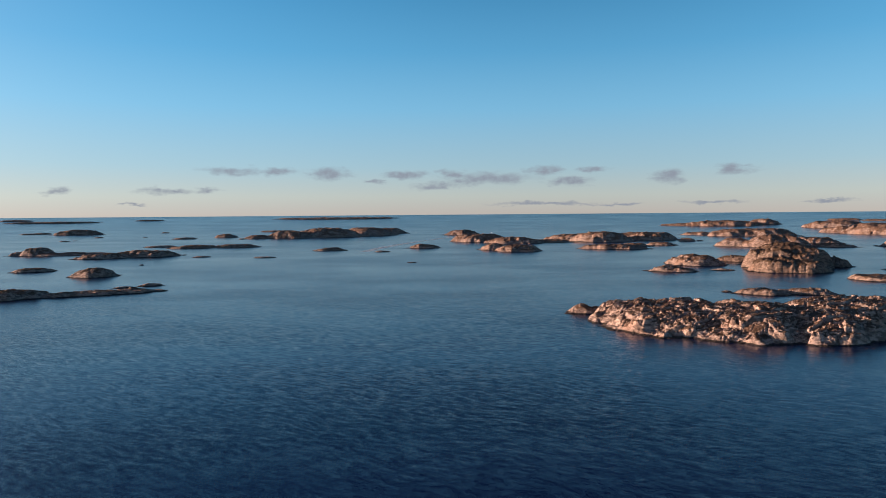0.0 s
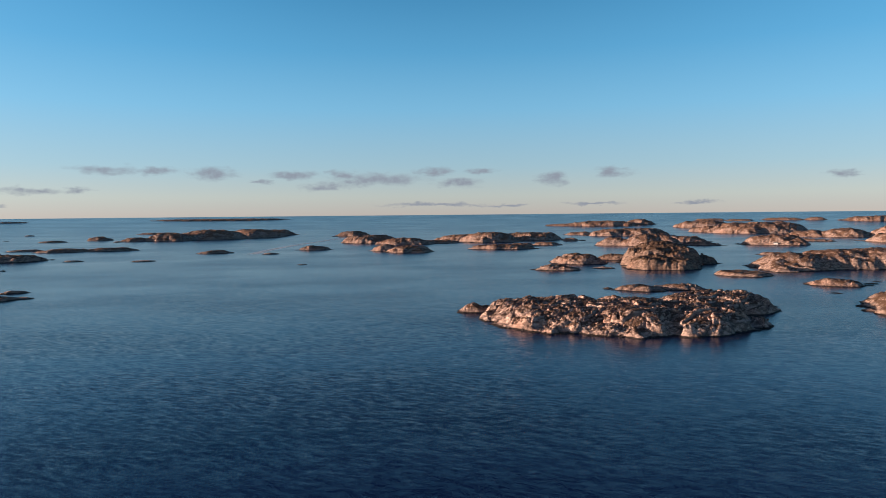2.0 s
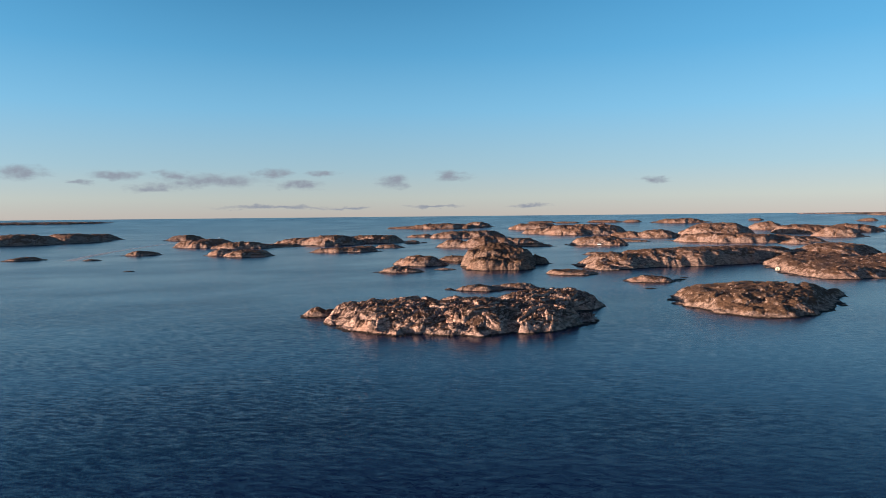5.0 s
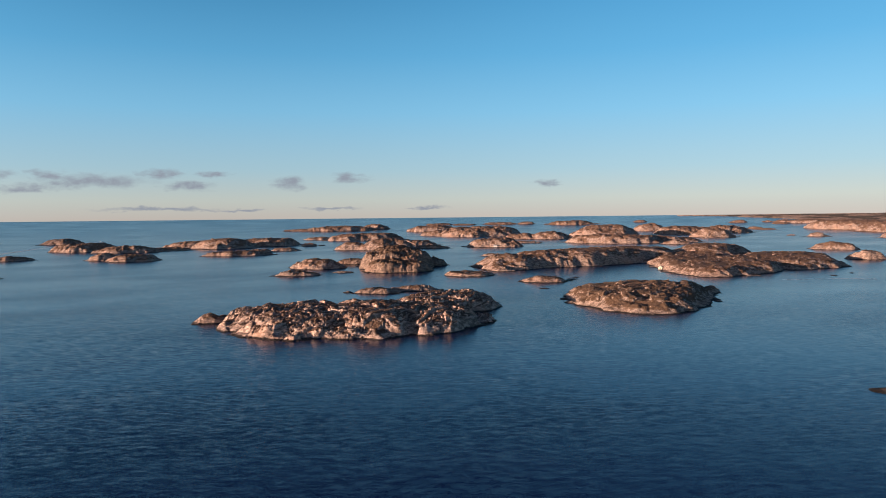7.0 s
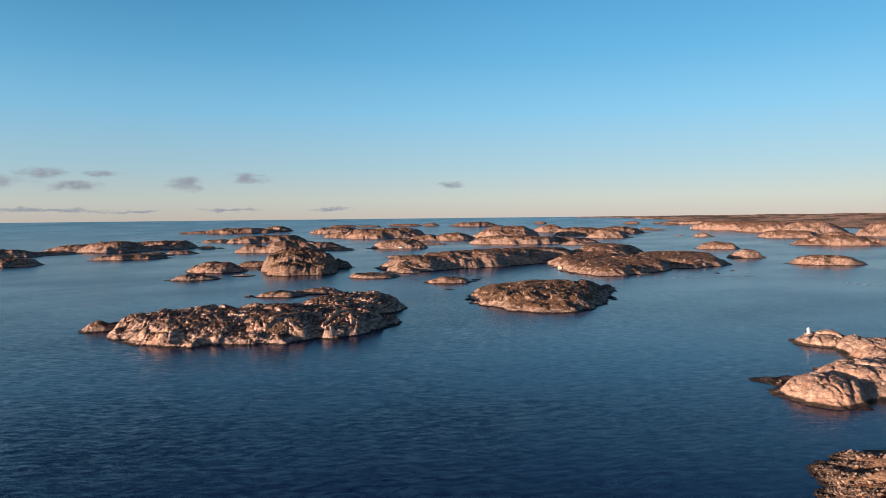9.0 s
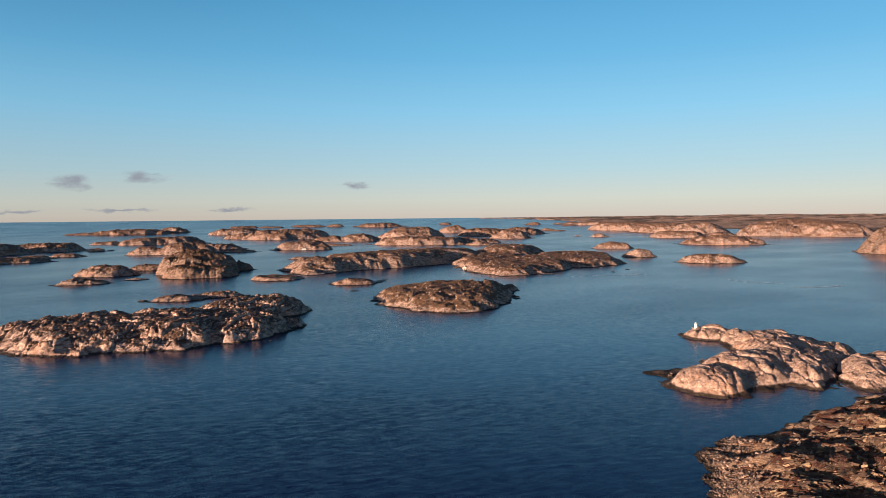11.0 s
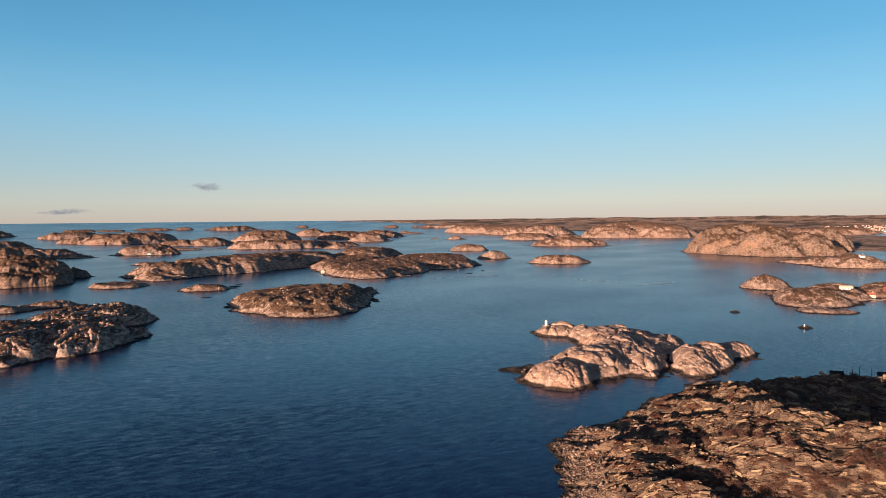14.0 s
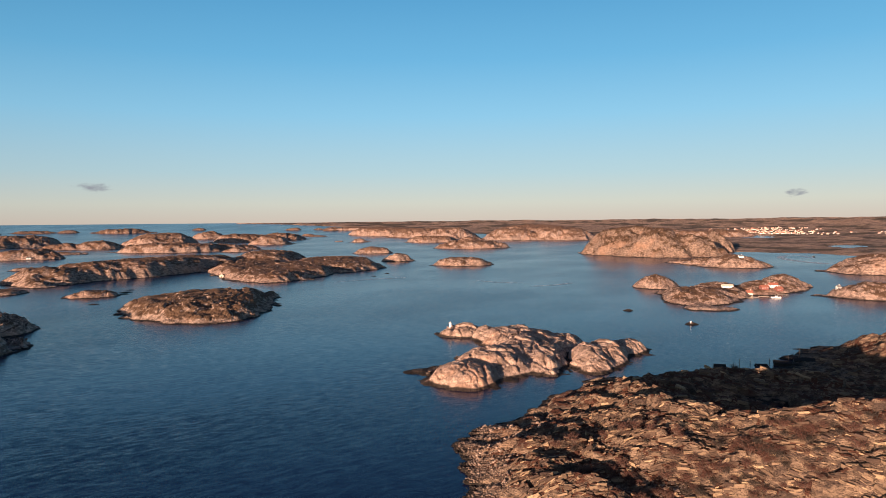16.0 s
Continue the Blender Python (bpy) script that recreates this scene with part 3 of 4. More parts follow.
island('headland', 'low brown headland of the far shore', [
        (3045.7, 1689.3, 176.7, 176.7, 61, 33.2),
        (2268.7, 1066.6, 92.2, 92.2, 64, 21.1),
        (1790, 723.5, 99.3, 79.4, 68, 21.4),
        (2759.3, 1206.8, 123.1, 123.1, 66, 44.1),
        (2863.3, 1417.4, 130.4, 130.4, 63, 35.7),
        (2089.2, 840, 64.3, 45, 68, 23.9),
        (3443.7, 2161.7, 146.7, 88, 57, 10.3)])
island('headland', 'low brown headland of the far shore', [
        (2598.2, 873.6, 124.2, 124.2, 71, 42.4),
        (2650.6, 685, 152.1, 152.1, 75, 45.3),
        (3591, 1081.8, 195.8, 195.8, 73, 27.8)])
island('headland', 'large bare granite headland with rounded knolls', [
        (1559.7, 275.6, 79.1, 102.9, 80, 53.4),
        (1505.2, 181.4, 87.6, 113.8, 83, 51.4),
        (1498.2, 112.7, 69, 69, 85, 37.5),
        (1708.9, 83.6, 42.4, 50.9, 87, 48.2),
        (2342.2, 358.3, 134.9, 161.8, 81, 49.9)], steep=1.1, rough=1.3, lump=0.15, mat='lichen_granite')
island('headland', 'brown granite hill behind the bare headland', [
        (3510, 521, 188.9, 204.0, 82, 14.5),
        (3114, 173, 167.9, 171.2, 87, 22.9)])
island('sound_islet', 'bare weathered granite skerry with brown heather, standing in the sea', [
        (1245.8, 107, 32.8, 19.7, 85, 5.3),
        (1177.8, 31.5, 56.2, 45, 88, 17),
        (1215.5, 70.4, 41.3, 24.8, 86, 9.3)])
island('smooth_island', 'smooth low granite island near the far shore', [
        (1101, -157, 67.6, 57.4, 98, 25.4)])
island('flat_island', 'flat brown granite island', [
        (757, -105, 41.3, 35.1, 98, 12.6)])
island('skerry', 'round granite skerry beside the house island', [
        (791, 97, 26.4, 27.0, 83, 12.4)])
island('house_island', 'granite island with red cottages and a jetty', [
        (693.6, 50.3, 35.5, 64.6, 85, 9),
        (748.8, 34.9, 30, 74.1, 87, 8),
        (791.6, -4.2, 28.5, 53.1, 90, 5),
        (838.8, -23.4, 28.7, 65.9, 91, 13),
        (613.6, 33.5, 20.8, 15.6, 86, 2.2)])
island('rock', 'low bare granite skerry just above the water', [
        (578, 95, 4.3, 2.9, 81, 1.4)], mat='wet_granite')
island('rock', 'low bare granite skerry just above the water', [
        (517, 41, 5.0, 3.4, 86, 1.4)], mat='wet_granite')
island('lighthouse_islet', 'sunlit smooth granite islet with rounded grooved slopes', [
        (419.5, 176.2, 17.6, 18.4, 67, 5),
        (415.6, 155.7, 13.3, 19.6, 69, 6),
        (399.2, 130.8, 25.3, 41.6, 71, 7.5),
        (366.5, 118.2, 19.4, 43.9, 72, 8),
        (301.7, 127.1, 17.3, 25.1, 67, 6.5),
        (338.3, 122.6, 20.9, 36.5, 70, 7.5),
        (357.7, 103.3, 12.6, 43.9, 73, 7),
        (403.7, 105.7, 13.2, 28.6, 75, 5)], rough=0.65, steep=1.3, pillow=1.1, grain=(35, 2.6), lump=0.06, bank=1.5, mat='bare_granite')
island('granite_islet', 'rounded granite islet cut off by a narrow channel', [
        (365.8, 79.4, 13.6, 34.2, 77, 7),
        (379.7, 73.8, 12.8, 30.7, 79, 7),
        (400.8, 66.1, 11.2, 19.5, 80, 5)], rough=0.65, steep=1.3, pillow=1.1, grain=(35, 2.4), bank=1.5, mat='bare_granite')


# the near shore under the drone, with a boulder beach, a ridge and a hollow behind it
shore = island("foreground_shore", "large shelving granite shore with brown scrub and boulders", [
        (272, -40, 115, 95, 0, 4.5),
        (285, 0, 62, 48, 0, 6.0),
        (210, 41, 60, 50, -8, 7.5),
        (303, 28, 64, 40, 27, 9.0),
        (260, 42, 48, 38, 5, 11.5),
        (385, -86, 90, 72, 0, 4.5),
        (186, -38, 46, 64, 0, 7.0)], rough=1.9, pillow=0.5, grain=(82, 2.6), lump=0.15, mat="slabby_granite", category="ground", apron=False, bank=50,
    knolls=[(208, -32, 80, 34, 96, 18.5), (430, -92, 60, 50, 99, 18.0), (290, -20, 85, 40, 94, -3.0), (231, 20, 40, 26, 90, 6.5), (320, 10, 60, 40, 90, -2.0)])


island('skerry', 'dark wet granite ledge awash beside the lighthouse islet', [
        (306.3, 150.8, 11, 6.5, 63, 1.5),
        (313, 145.1, 7.7, 9.3, 65, 1.9)], mat='wet_granite', lump=0.3)


# ---- the mainland: low brown hills along the far shore, with inlets ----
def coast(azimuth):
    """The true distance of the mainland's shore in each direction."""
    return np.interp(azimuth, [46, 50, 54, 58, 66, 72, 80, 86, 92, 98, 112, 120],
                     [200000, 60000, 20000, 9000, 4600, 3500, 2200, 1690, 1700, 1540, 1300, 1300])


INLETS = [(84.2, 3700, 1.6, 0.12), (89.8, 3050, 1.8, 0.11), (96.1, 2080, 1.3, 0.06)]  # azimuth, distance, half width, share of distance


def mainland_height(az, d):
    r = np.where(d < REACH, d, REACH + SPREAD * (d - REACH) / (d - REACH + SPREAD))
    x, y = r * np.sin(np.radians(az)), r * np.cos(np.radians(az))
    inland = np.log(d / coast(az)) + 0.05 * fbm(x, y, 160, 4, 801)
    for a, t, w, s in INLETS:
        inland = np.minimum(inland, 0.35 * (np.hypot((az - a) / w, np.log(d / t) / s) - 1 + 0.3 * fbm(x, y, 120, 3, 805)))
    hills = 3 + 8 * np.clip(fbm(x, y, 210, 4, 811), 0, 1) + 4 * fbm(x, y, 75, 4, 821)
    hills = hills + ease(d, 5000, 16000) * (3 + 3 * fbm(az * 0.35, az * 0, 1, 3, 831))
    hills = hills * np.interp(az, [46, 52, 60, 72, 88], [0.05, 0.25, 0.5, 0.8, 1.0])
    return x, y, np.where(inland > 0, np.clip(inland / 0.06, 0, 1) ** 0.7 * np.maximum(hills, 2.0), np.maximum(inland * 60, -3))


def mainland():
    az, d = np.meshgrid(np.linspace(48, 118, 950), np.geomspace(1150, 90000, 230), indexing="ij")
    x, y, z = mainland_height(az, d)
    rows, cols = x.shape
    i, j = np.meshgrid(np.arange(rows - 1), np.arange(cols - 1), indexing="ij")
    quads = np.stack([i * cols + j, i * cols + j + 1, (i + 1) * cols + j + 1, (i + 1) * cols + j], -1).reshape(-1, 4)[:, ::-1]
    quads = quads[(z.ravel()[quads] > -2.9).any(1)]
    used, faces = np.unique(quads, return_inverse=True)
    verts = np.stack([x, y, z + sea_level(np.hypot(x, y))], -1).reshape(-1, 3)[used]
    return tagged(new("mainland", mesh_of("mainland", verts, faces.reshape(-1, 4)[:, ::-1], LAND, True)),
                  "brown low mainland hills with bare rock and inlets", "land", kind="structure")


def make_land():
    """Moor, bare rock and dark woods in patches."""
    m, n = material("moorland")
    at = n.add("ShaderNodeNewGeometry").outputs["Position"]
    patch, mid, fine = n.noise(at, 0.006, 6.0, 0.6), n.noise(at, 0.025, 6.0, 0.65), n.noise(at, 0.12, 5.0, 0.7)
    colour = n.mix(n.span(mid, 0.4, 0.6), (0.45, 0.31, 0.22), (0.25, 0.172, 0.125))
    colour = n.mix(n.span(patch, 0.48, 0.58, 0.0, 0.8), colour, (0.055, 0.05, 0.036))
    colour = n.mix(n.span(fine, 0.5, 0.68, 0.0, 0.8), colour, (0.045, 0.035, 0.024))
    finish(n, colour, 0.9, n.math("ADD", mid, n.math("MULTIPLY", fine, 0.5)), 1.0, 6.0, spec=0.1)
    return m


LAND = make_land()
mainland()


# ---- small materials ----
def make_paint(name, colour, worn, rough=0.6, scale=3.0):
    m, n = material(name)
    at = n.add("ShaderNodeTexCoord").outputs["Object"]
    grain = n.noise(at, scale, 5.0)
    finish(n, n.mix(n.span(grain, 0.4, 0.75, 0.0, 0.6), colour, worn), n.span(grain, 0.3, 0.7, rough - 0.1, rough + 0.15), grain, 0.2, 0.02)
    return m


WHITE = make_paint("white_paint", (0.78, 0.76, 0.72), (0.60, 0.57, 0.52))
RED = make_paint("red_paint", (0.20, 0.065, 0.05), (0.2, 0.07, 0.05))
CREAM = make_paint("cream_paint", (0.62, 0.54, 0.40), (0.5, 0.42, 0.32))
TILE = make_paint("clay_tile", (0.30, 0.11, 0.07), (0.2, 0.09, 0.06), 0.75)
SLATE = make_paint("grey_roofing", (0.16, 0.155, 0.15), (0.10, 0.10, 0.10), 0.7)
TIMBER = make_paint("weathered_timber", (0.20, 0.155, 0.115), (0.11, 0.09, 0.07), 0.8)
PALE_DECK = make_paint("pale_decking", (0.55, 0.47, 0.37), (0.42, 0.36, 0.28), 0.8)
# tarred timber, taken nearly black: the shade over the sheds is in its colour
DARK_TIMBER = make_paint("tarred_timber_shade_tone", (0.010, 0.009, 0.008), (0.006, 0.0055, 0.005), 0.8)
GLASS_DARK = make_paint("window_glass", (0.02, 0.025, 0.03), (0.03, 0.035, 0.04), 0.15)
METAL = make_paint("dull_metal", (0.25, 0.25, 0.25), (0.14, 0.13, 0.12), 0.5)
CONCRETE = make_paint("concrete", (0.38, 0.36, 0.33), (0.25, 0.24, 0.22), 0.85)
TWIG = make_paint("twigs", (0.09, 0.06, 0.045), (0.05, 0.035, 0.03), 0.85)
SCRUB = make_paint("dry_scrub_leaves", (0.085, 0.036, 0.023), (0.05, 0.027, 0.019), 0.8, 0.7)
DARK_SCRUB = make_paint("juniper_leaves", (0.036, 0.026, 0.018), (0.022, 0.016, 0.012), 0.8, 0.7)


def add_box(bm, x, y, z, w, d, h, bevel=0.0):
    made = bmesh.ops.create_cube(bm, size=1.0, matrix=Matrix.Translation((x, y, z + h / 2)) @ Matrix.Diagonal((w, d, h, 1)))
    if bevel:
        edges = {e for v in made["verts"] for e in v.link_edges}
        bmesh.ops.bevel(bm, geom=list(edges), offset=bevel, segments=1, affect="EDGES")


def box(x, y, z, w, d, h, bevel=0.03):
    bm = bmesh.new()
    add_box(bm, x, y, z, w, d, h, bevel)
    return bm


def tube(x, y, z, r1, r2, h, sides=12):
    bm = bmesh.new()
    bmesh.ops.create_cone(bm, cap_ends=True, segments=sides, radius1=r1, radius2=r2, depth=h, matrix=Matrix.Translation((x, y, z + h / 2)))
    return bm


def gable_roof(w, d, z, rise, over=0.35, thick=0.18):
    """A pitched roof whose ridge runs along x."""
    bm = bmesh.new()
    ends = []
    for x in (-w / 2 - over, w / 2 + over):
        slope = rise / (d / 2)
        outer = [(x, -d / 2 - over, z - over * slope), (x, 0, z + rise), (x, d / 2 + over, z - over * slope)]
        inner = [(px, py, pz - thick) for px, py, pz in reversed(outer)]
        ends.append([bm.verts.new(p) for p in outer + inner])
    count = len(ends[0])
    for k in range(count):
        bm.faces.new((ends[0][k], ends[0][(k + 1) % count], ends[1][(k + 1) % count], ends[1][k]))
    for ring, order in ((ends[0], -1), (ends[1], 1)):
        bm.faces.new((ring[0], ring[1], ring[4], ring[5])[::order])
        bm.faces.new((ring[1], ring[2], ring[3], ring[4])[::order])
    bmesh.ops.recalc_face_normals(bm, faces=bm.faces)
    return bm


def gable_walls(w, d, h, rise):
    bm = bmesh.new()
    a = [bm.verts.new((x, y, z)) for x in (-w / 2, w / 2) for y, z in ((-d / 2, 0), (d / 2, 0), (d / 2, h), (0, h + rise - 0.12), (-d / 2, h))]
    bm.faces.new(a[:5][::-1])
    bm.faces.new(a[5:])
    for k in range(5):
        bm.faces.new((a[k], a[(k + 1) % 5], a[5 + (k + 1) % 5], a[5 + k]))
    bmesh.ops.recalc_face_normals(bm, faces=bm.faces)
    return bm


def house(name, label, at, w, d, h, rise, turn, wall, roof, windows=3, chimney=True, category="house"):
    ob = new(name)
    ob.matrix_world = pose(*at, 0, 0, turn)
    part("wall", gable_walls(w, d, h, rise), wall, ob)
    top = part("roof", gable_roof(w, d, h, rise), roof, ob)
    if chimney:
        part("chimney", box(w * 0.18, 0.0, h + rise * 0.6, 0.7, 0.7, rise * 0.4 + 1.0, 0.04), CONCRETE, top)
    for side in (-1, 1):
        for k in range(windows):
            x = w * ((k + 0.5) / windows - 0.5)
            win = part("window", box(x, side * (d / 2 + 0.02), h * 0.38, 1.0, 0.12, 1.1, 0.02), WHITE, ob)
            part("pane", box(x, side * (d / 2 + 0.06), h * 0.38 + 0.1, 0.8, 0.08, 0.9, 0.01), GLASS_DARK, win)
    part("door", box(-w / 2 - 0.03, 0.0, 0.05, 0.1, 0.95, 2.0, 0.02), TIMBER, ob)
    return tagged(ob, label, category)


def stand(name, x, y, sink=0.3):
    return x, y, float(ground(name, x, y)[0]) - sink


# ---- the light on its islet ----
def lighthouse(at):
    ob = new("lighthouse")
    ob.matrix_world = pose(*at, 0, 0, 20) @ Matrix.Scale(0.8, 4)
    part("plinth", tube(0, 0, -0.6, 1.5, 1.4, 1.1, 16), CONCRETE, ob)
    tower = part("tower", tube(0, 0, 0.5, 1.05, 0.9, 2.6, 20), WHITE, ob, "white painted tower")
    part("door", box(0.0, -1.0, 0.5, 0.7, 0.12, 1.7, 0.02), METAL, tower)
    part("gallery", tube(0, 0, 3.1, 1.25, 1.25, 0.14, 20), WHITE, ob)
    for k in range(8):
        a = k * math.pi / 4
        part("railing_post", tube(1.18 * math.cos(a), 1.18 * math.sin(a), 3.24, 0.03, 0.03, 0.8, 6), WHITE, ob)
    lantern = part("lantern", tube(0, 0, 3.24, 0.7, 0.7, 1.0, 12), WHITE, ob)
    for k in range(6):
        a = k * math.pi / 3
        bm = bmesh.new()
        bmesh.ops.create_cube(bm, size=1.0, matrix=pose(0.66 * math.cos(a), 0.66 * math.sin(a), 3.85, 0, 0, math.degrees(a)) @ Matrix.Diagonal((0.1, 0.45, 0.6, 1)))
        part("pane", bm, GLASS_DARK, lantern)
    part("roof", tube(0, 0, 4.24, 0.85, 0.1, 0.55, 16), WHITE, ob)
    return tagged(ob, "small white lighthouse tower on the end of the islet", "lighthouse")


lighthouse(stand("lighthouse_islet", 417.3, 185.0, 0.1))

# ---- cottages, sheds and jetties ----
HOMES = "cottages on the islands"
for field, px, py, wide, turn, words in (
        ("sound_islet", 1163.3, 19.4, 6.5, -60, "white wooden cottage alone on a granite islet"),
        ("smooth_island", 1011.5, -102.2, 6.0, -75, "small white cottage on the smooth island's crest"),
        ("flat_island", 760.9, -74.0, 3.2, -70, "small white hut at the flat island's edge"),
        ("cabin_island", 970.7, 1402.3, 9.0, -35, "white cabin high on the granite island")):
    x, y, z = stand(field, px, py)
    tagged(house("cottage", words, (x, y, z), wide, 5.0, 2.9, 1.8, turn, WHITE, SLATE), group=HOMES)
x, y, z = stand("house_island", 729.6, 24.5)
tagged(house("boathouse", "long white wooden boathouse with a pale roof on rock", (x, y, z), 10, 4.5, 2.5, 1.5, -70, WHITE, PALE_DECK, 4, False), group=HOMES)
for px, py, wide, turn, wall, roof, words in (
        (753.2, -8.6, 7.5, -60, RED, TILE, "red wooden cottage with tiled roof above the jetty"),
        (768.6, -17.0, 8.5, -80, WHITE, TILE, "white wooden cottage with red tiled roof among rocks"),
        (762.6, -22.0, 7.0, -55, RED, TILE, "red wooden cottage with tiled roof above the jetty"),
        (734.2, 4.7, 6.0, -75, CREAM, TILE, "small cream wooden cottage behind the jetty")):
    x, y, z = stand("house_island", px, py)
    tagged(house("cottage", words, (x, y, z), wide, 5.0, 2.8, 2.0, turn, wall, roof), group=HOMES)

x, y, z = stand("house_island", 786.4, -14.2)
pole = new("flagpole")
pole.location = (x, y, z)
part("shaft", tube(0, 0, 0, 0.09, 0.05, 9.0, 8), WHITE, pole)
part("knob", tube(0, 0, 9.0, 0.12, 0.1, 0.2, 8), WHITE, pole)
tagged(pole, "tall white painted flagpole standing on the rock", "flagpole")


def jetty(at, turn, length, width):
    ob = new("jetty")
    ob.matrix_world = pose(*at, 0, 0, turn)
    count = int(length / 0.6)
    plank = box(0, 0, 0, 0.56, width, 0.12, 0.02)
    me = bpy.data.meshes.new("plank")
    plank.to_mesh(me)
    plank.free()
    me.materials.append(PALE_DECK)
    for k in range(count):
        p = new("plank", me)
        p.parent, p.location = ob, ((k - count / 2) * 0.6, 0, 1.0)
    for side in (-1, 1):
        part("beam", box(0, side * width * 0.4, 0.75, length, 0.2, 0.25, 0.02), TIMBER, ob)
        for k in range(int(length / 4) + 1):
            part("post", tube(k * 4 - length / 2, side * width * 0.45, -2.0, 0.14, 0.14, 3.3, 8), TIMBER, ob)
    return tagged(ob, "pale weathered wooden jetty on posts by the cottages", "jetty", "jetties at the cottages")


jetty((710.1, 3.5, 0.0), -84, 15, 3.0)
jetty((719.5, -8.2, 0.0), -100, 9, 3.0)
jetty((741.7, -25.4, 0.0), -88, 10, 2.4)


def hull_mesh(length, beam, height):
    """A boat's hull, bow along +x."""
    bm = bmesh.new()
    rows = []
    for k in range(9):
        t = k / 8
        w = beam / 2 * (1 - max(0, (t - 0.45) / 0.55) ** 2.2)
        lift = height * (0.85 + 0.35 * t * t)
        x = (t - 0.5) * length
        rows.append([bm.verts.new(p) for p in ((x, -w, lift), (x, -w * 0.85, 0.25 * height), (x - 0.05 * length * t, 0, -0.25 * height),
                                               (x, w * 0.85, 0.25 * height), (x, w, lift))])
    for a, b in zip(rows, rows[1:]):
        for k in range(4):
            bm.faces.new((a[k], a[k + 1], b[k + 1], b[k]))
        bm.faces.new((a[4], a[0], b[0], b[4]))
    bm.faces.new(rows[0])
    bm.faces.new(rows[-1][::-1])
    bmesh.ops.remove_doubles(bm, verts=bm.verts, dist=0.001)
    bmesh.ops.recalc_face_normals(bm, faces=bm.faces)
    return bm


def motorboat(at, turn, length, label, hull=None):
    ob = new("motorboat")
    ob.matrix_world = pose(*at, 0, 0, turn)
    part("hull", hull_mesh(length, length * 0.32, length * 0.13), hull or WHITE, ob)
    cabin = part("cabin", box(length * 0.02, 0, length * 0.12, length * 0.34, length * 0.22, length * 0.13, 0.12), WHITE, ob)
    part("window", box(length * 0.08, 0, length * 0.18, length * 0.26, length * 0.228, length * 0.045, 0.02), GLASS_DARK, cabin)
    part("windscreen", box(length * 0.2, 0, length * 0.12, length * 0.05, length * 0.2, length * 0.09, 0.04), GLASS_DARK, ob)
    part("engine", box(-length * 0.53, 0, length * 0.05, length * 0.06, length * 0.09, length * 0.14, 0.05), METAL, ob)
    return tagged(ob, label, "boat")


motorboat((718.1, -18.8, 0.1), -86, 8.5, "white cabin motorboat moored beside the wooden jetty")
motorboat((1502.8, -104.5, 0.1), -150, 8.0, "small dark motorboat under way on the open sound", DARK_TIMBER)

# lone cottages and beacons on the other islands
for name, px, py, wide, turn, wall, roof, words in (
        ("long_island", 750.8, 680.8, 8.0, 40, CREAM, SLATE, "pale wooden cabin in a hollow of the long island"),):
    x, y, z = stand(name, px, py)
    tagged(house("cabin", words, (x, y, z), wide, 5.5, 3.0, 1.6, turn, wall, roof), group=HOMES)


def beacon(at, height, label):
    ob = new("beacon")
    ob.location = at
    part("base", tube(0, 0, 0, 0.8, 0.6, 0.6, 12), CONCRETE, ob)
    part("column", tube(0, 0, 0.6, 0.32, 0.26, height - 1.4, 12), WHITE, ob)
    part("cap", tube(0, 0, height - 0.8, 0.5, 0.42, 0.8, 12), WHITE, ob)
    return tagged(ob, label, "beacon")


beacon((515.8, 41.3, 0.6), 1.9, "short white beacon on a tiny rock in the sound")

# ---- sheds and masts behind the near shore ----
SHEDS = "sheds behind the shore"
for px, py, wide, deep, turn in ((362.9, 15.7, 5.0, 4.0, -80), (382.5, -3.3, 5.0, 4.0, -70), (387.9, -13.0, 8.0, 4.5, -88), (398.4, -23.4, 9.5, 5.0, -84)):
    x, y, z = stand("foreground_shore", px, py)
    tagged(house("shed", "tarred timber shed darkened in its colour for the ridge's shade", (x, y, z), wide, deep, 1.9, 1.0, turn, DARK_TIMBER, DARK_TIMBER, 0, False, "shed"), group=SHEDS)
for px, py, tall in ((371.2, 9.7, 3.6), (373.8, 6.9, 5.0), (378.8, 2.0, 4.6), (379.8, -0.4, 3.4), (385.5, -7.0, 4.2), (390.7, -16.0, 4.0), (400.8, -21.4, 6.5)):
    x, y, z = stand("foreground_shore", px, py)
    ob = new("mast")
    ob.location = (x, y, z)
    part("shaft", tube(0, 0, 0, 0.16, 0.09, tall * 1.25, 8), DARK_TIMBER, ob)
    part("crosspiece", box(0, 0, tall * 0.82, 0.1, 1.2, 0.1, 0.02), DARK_TIMBER, ob)
    tagged(ob, "thin dark timber mast beside the sheds", "mast", "masts by the sheds")

# ---- the town on the mainland ----
TOWN = "houses of the far town"
TOWN_WALL = make_paint("weathered_board", (0.42, 0.37, 0.32), (0.30, 0.26, 0.22), 0.8)


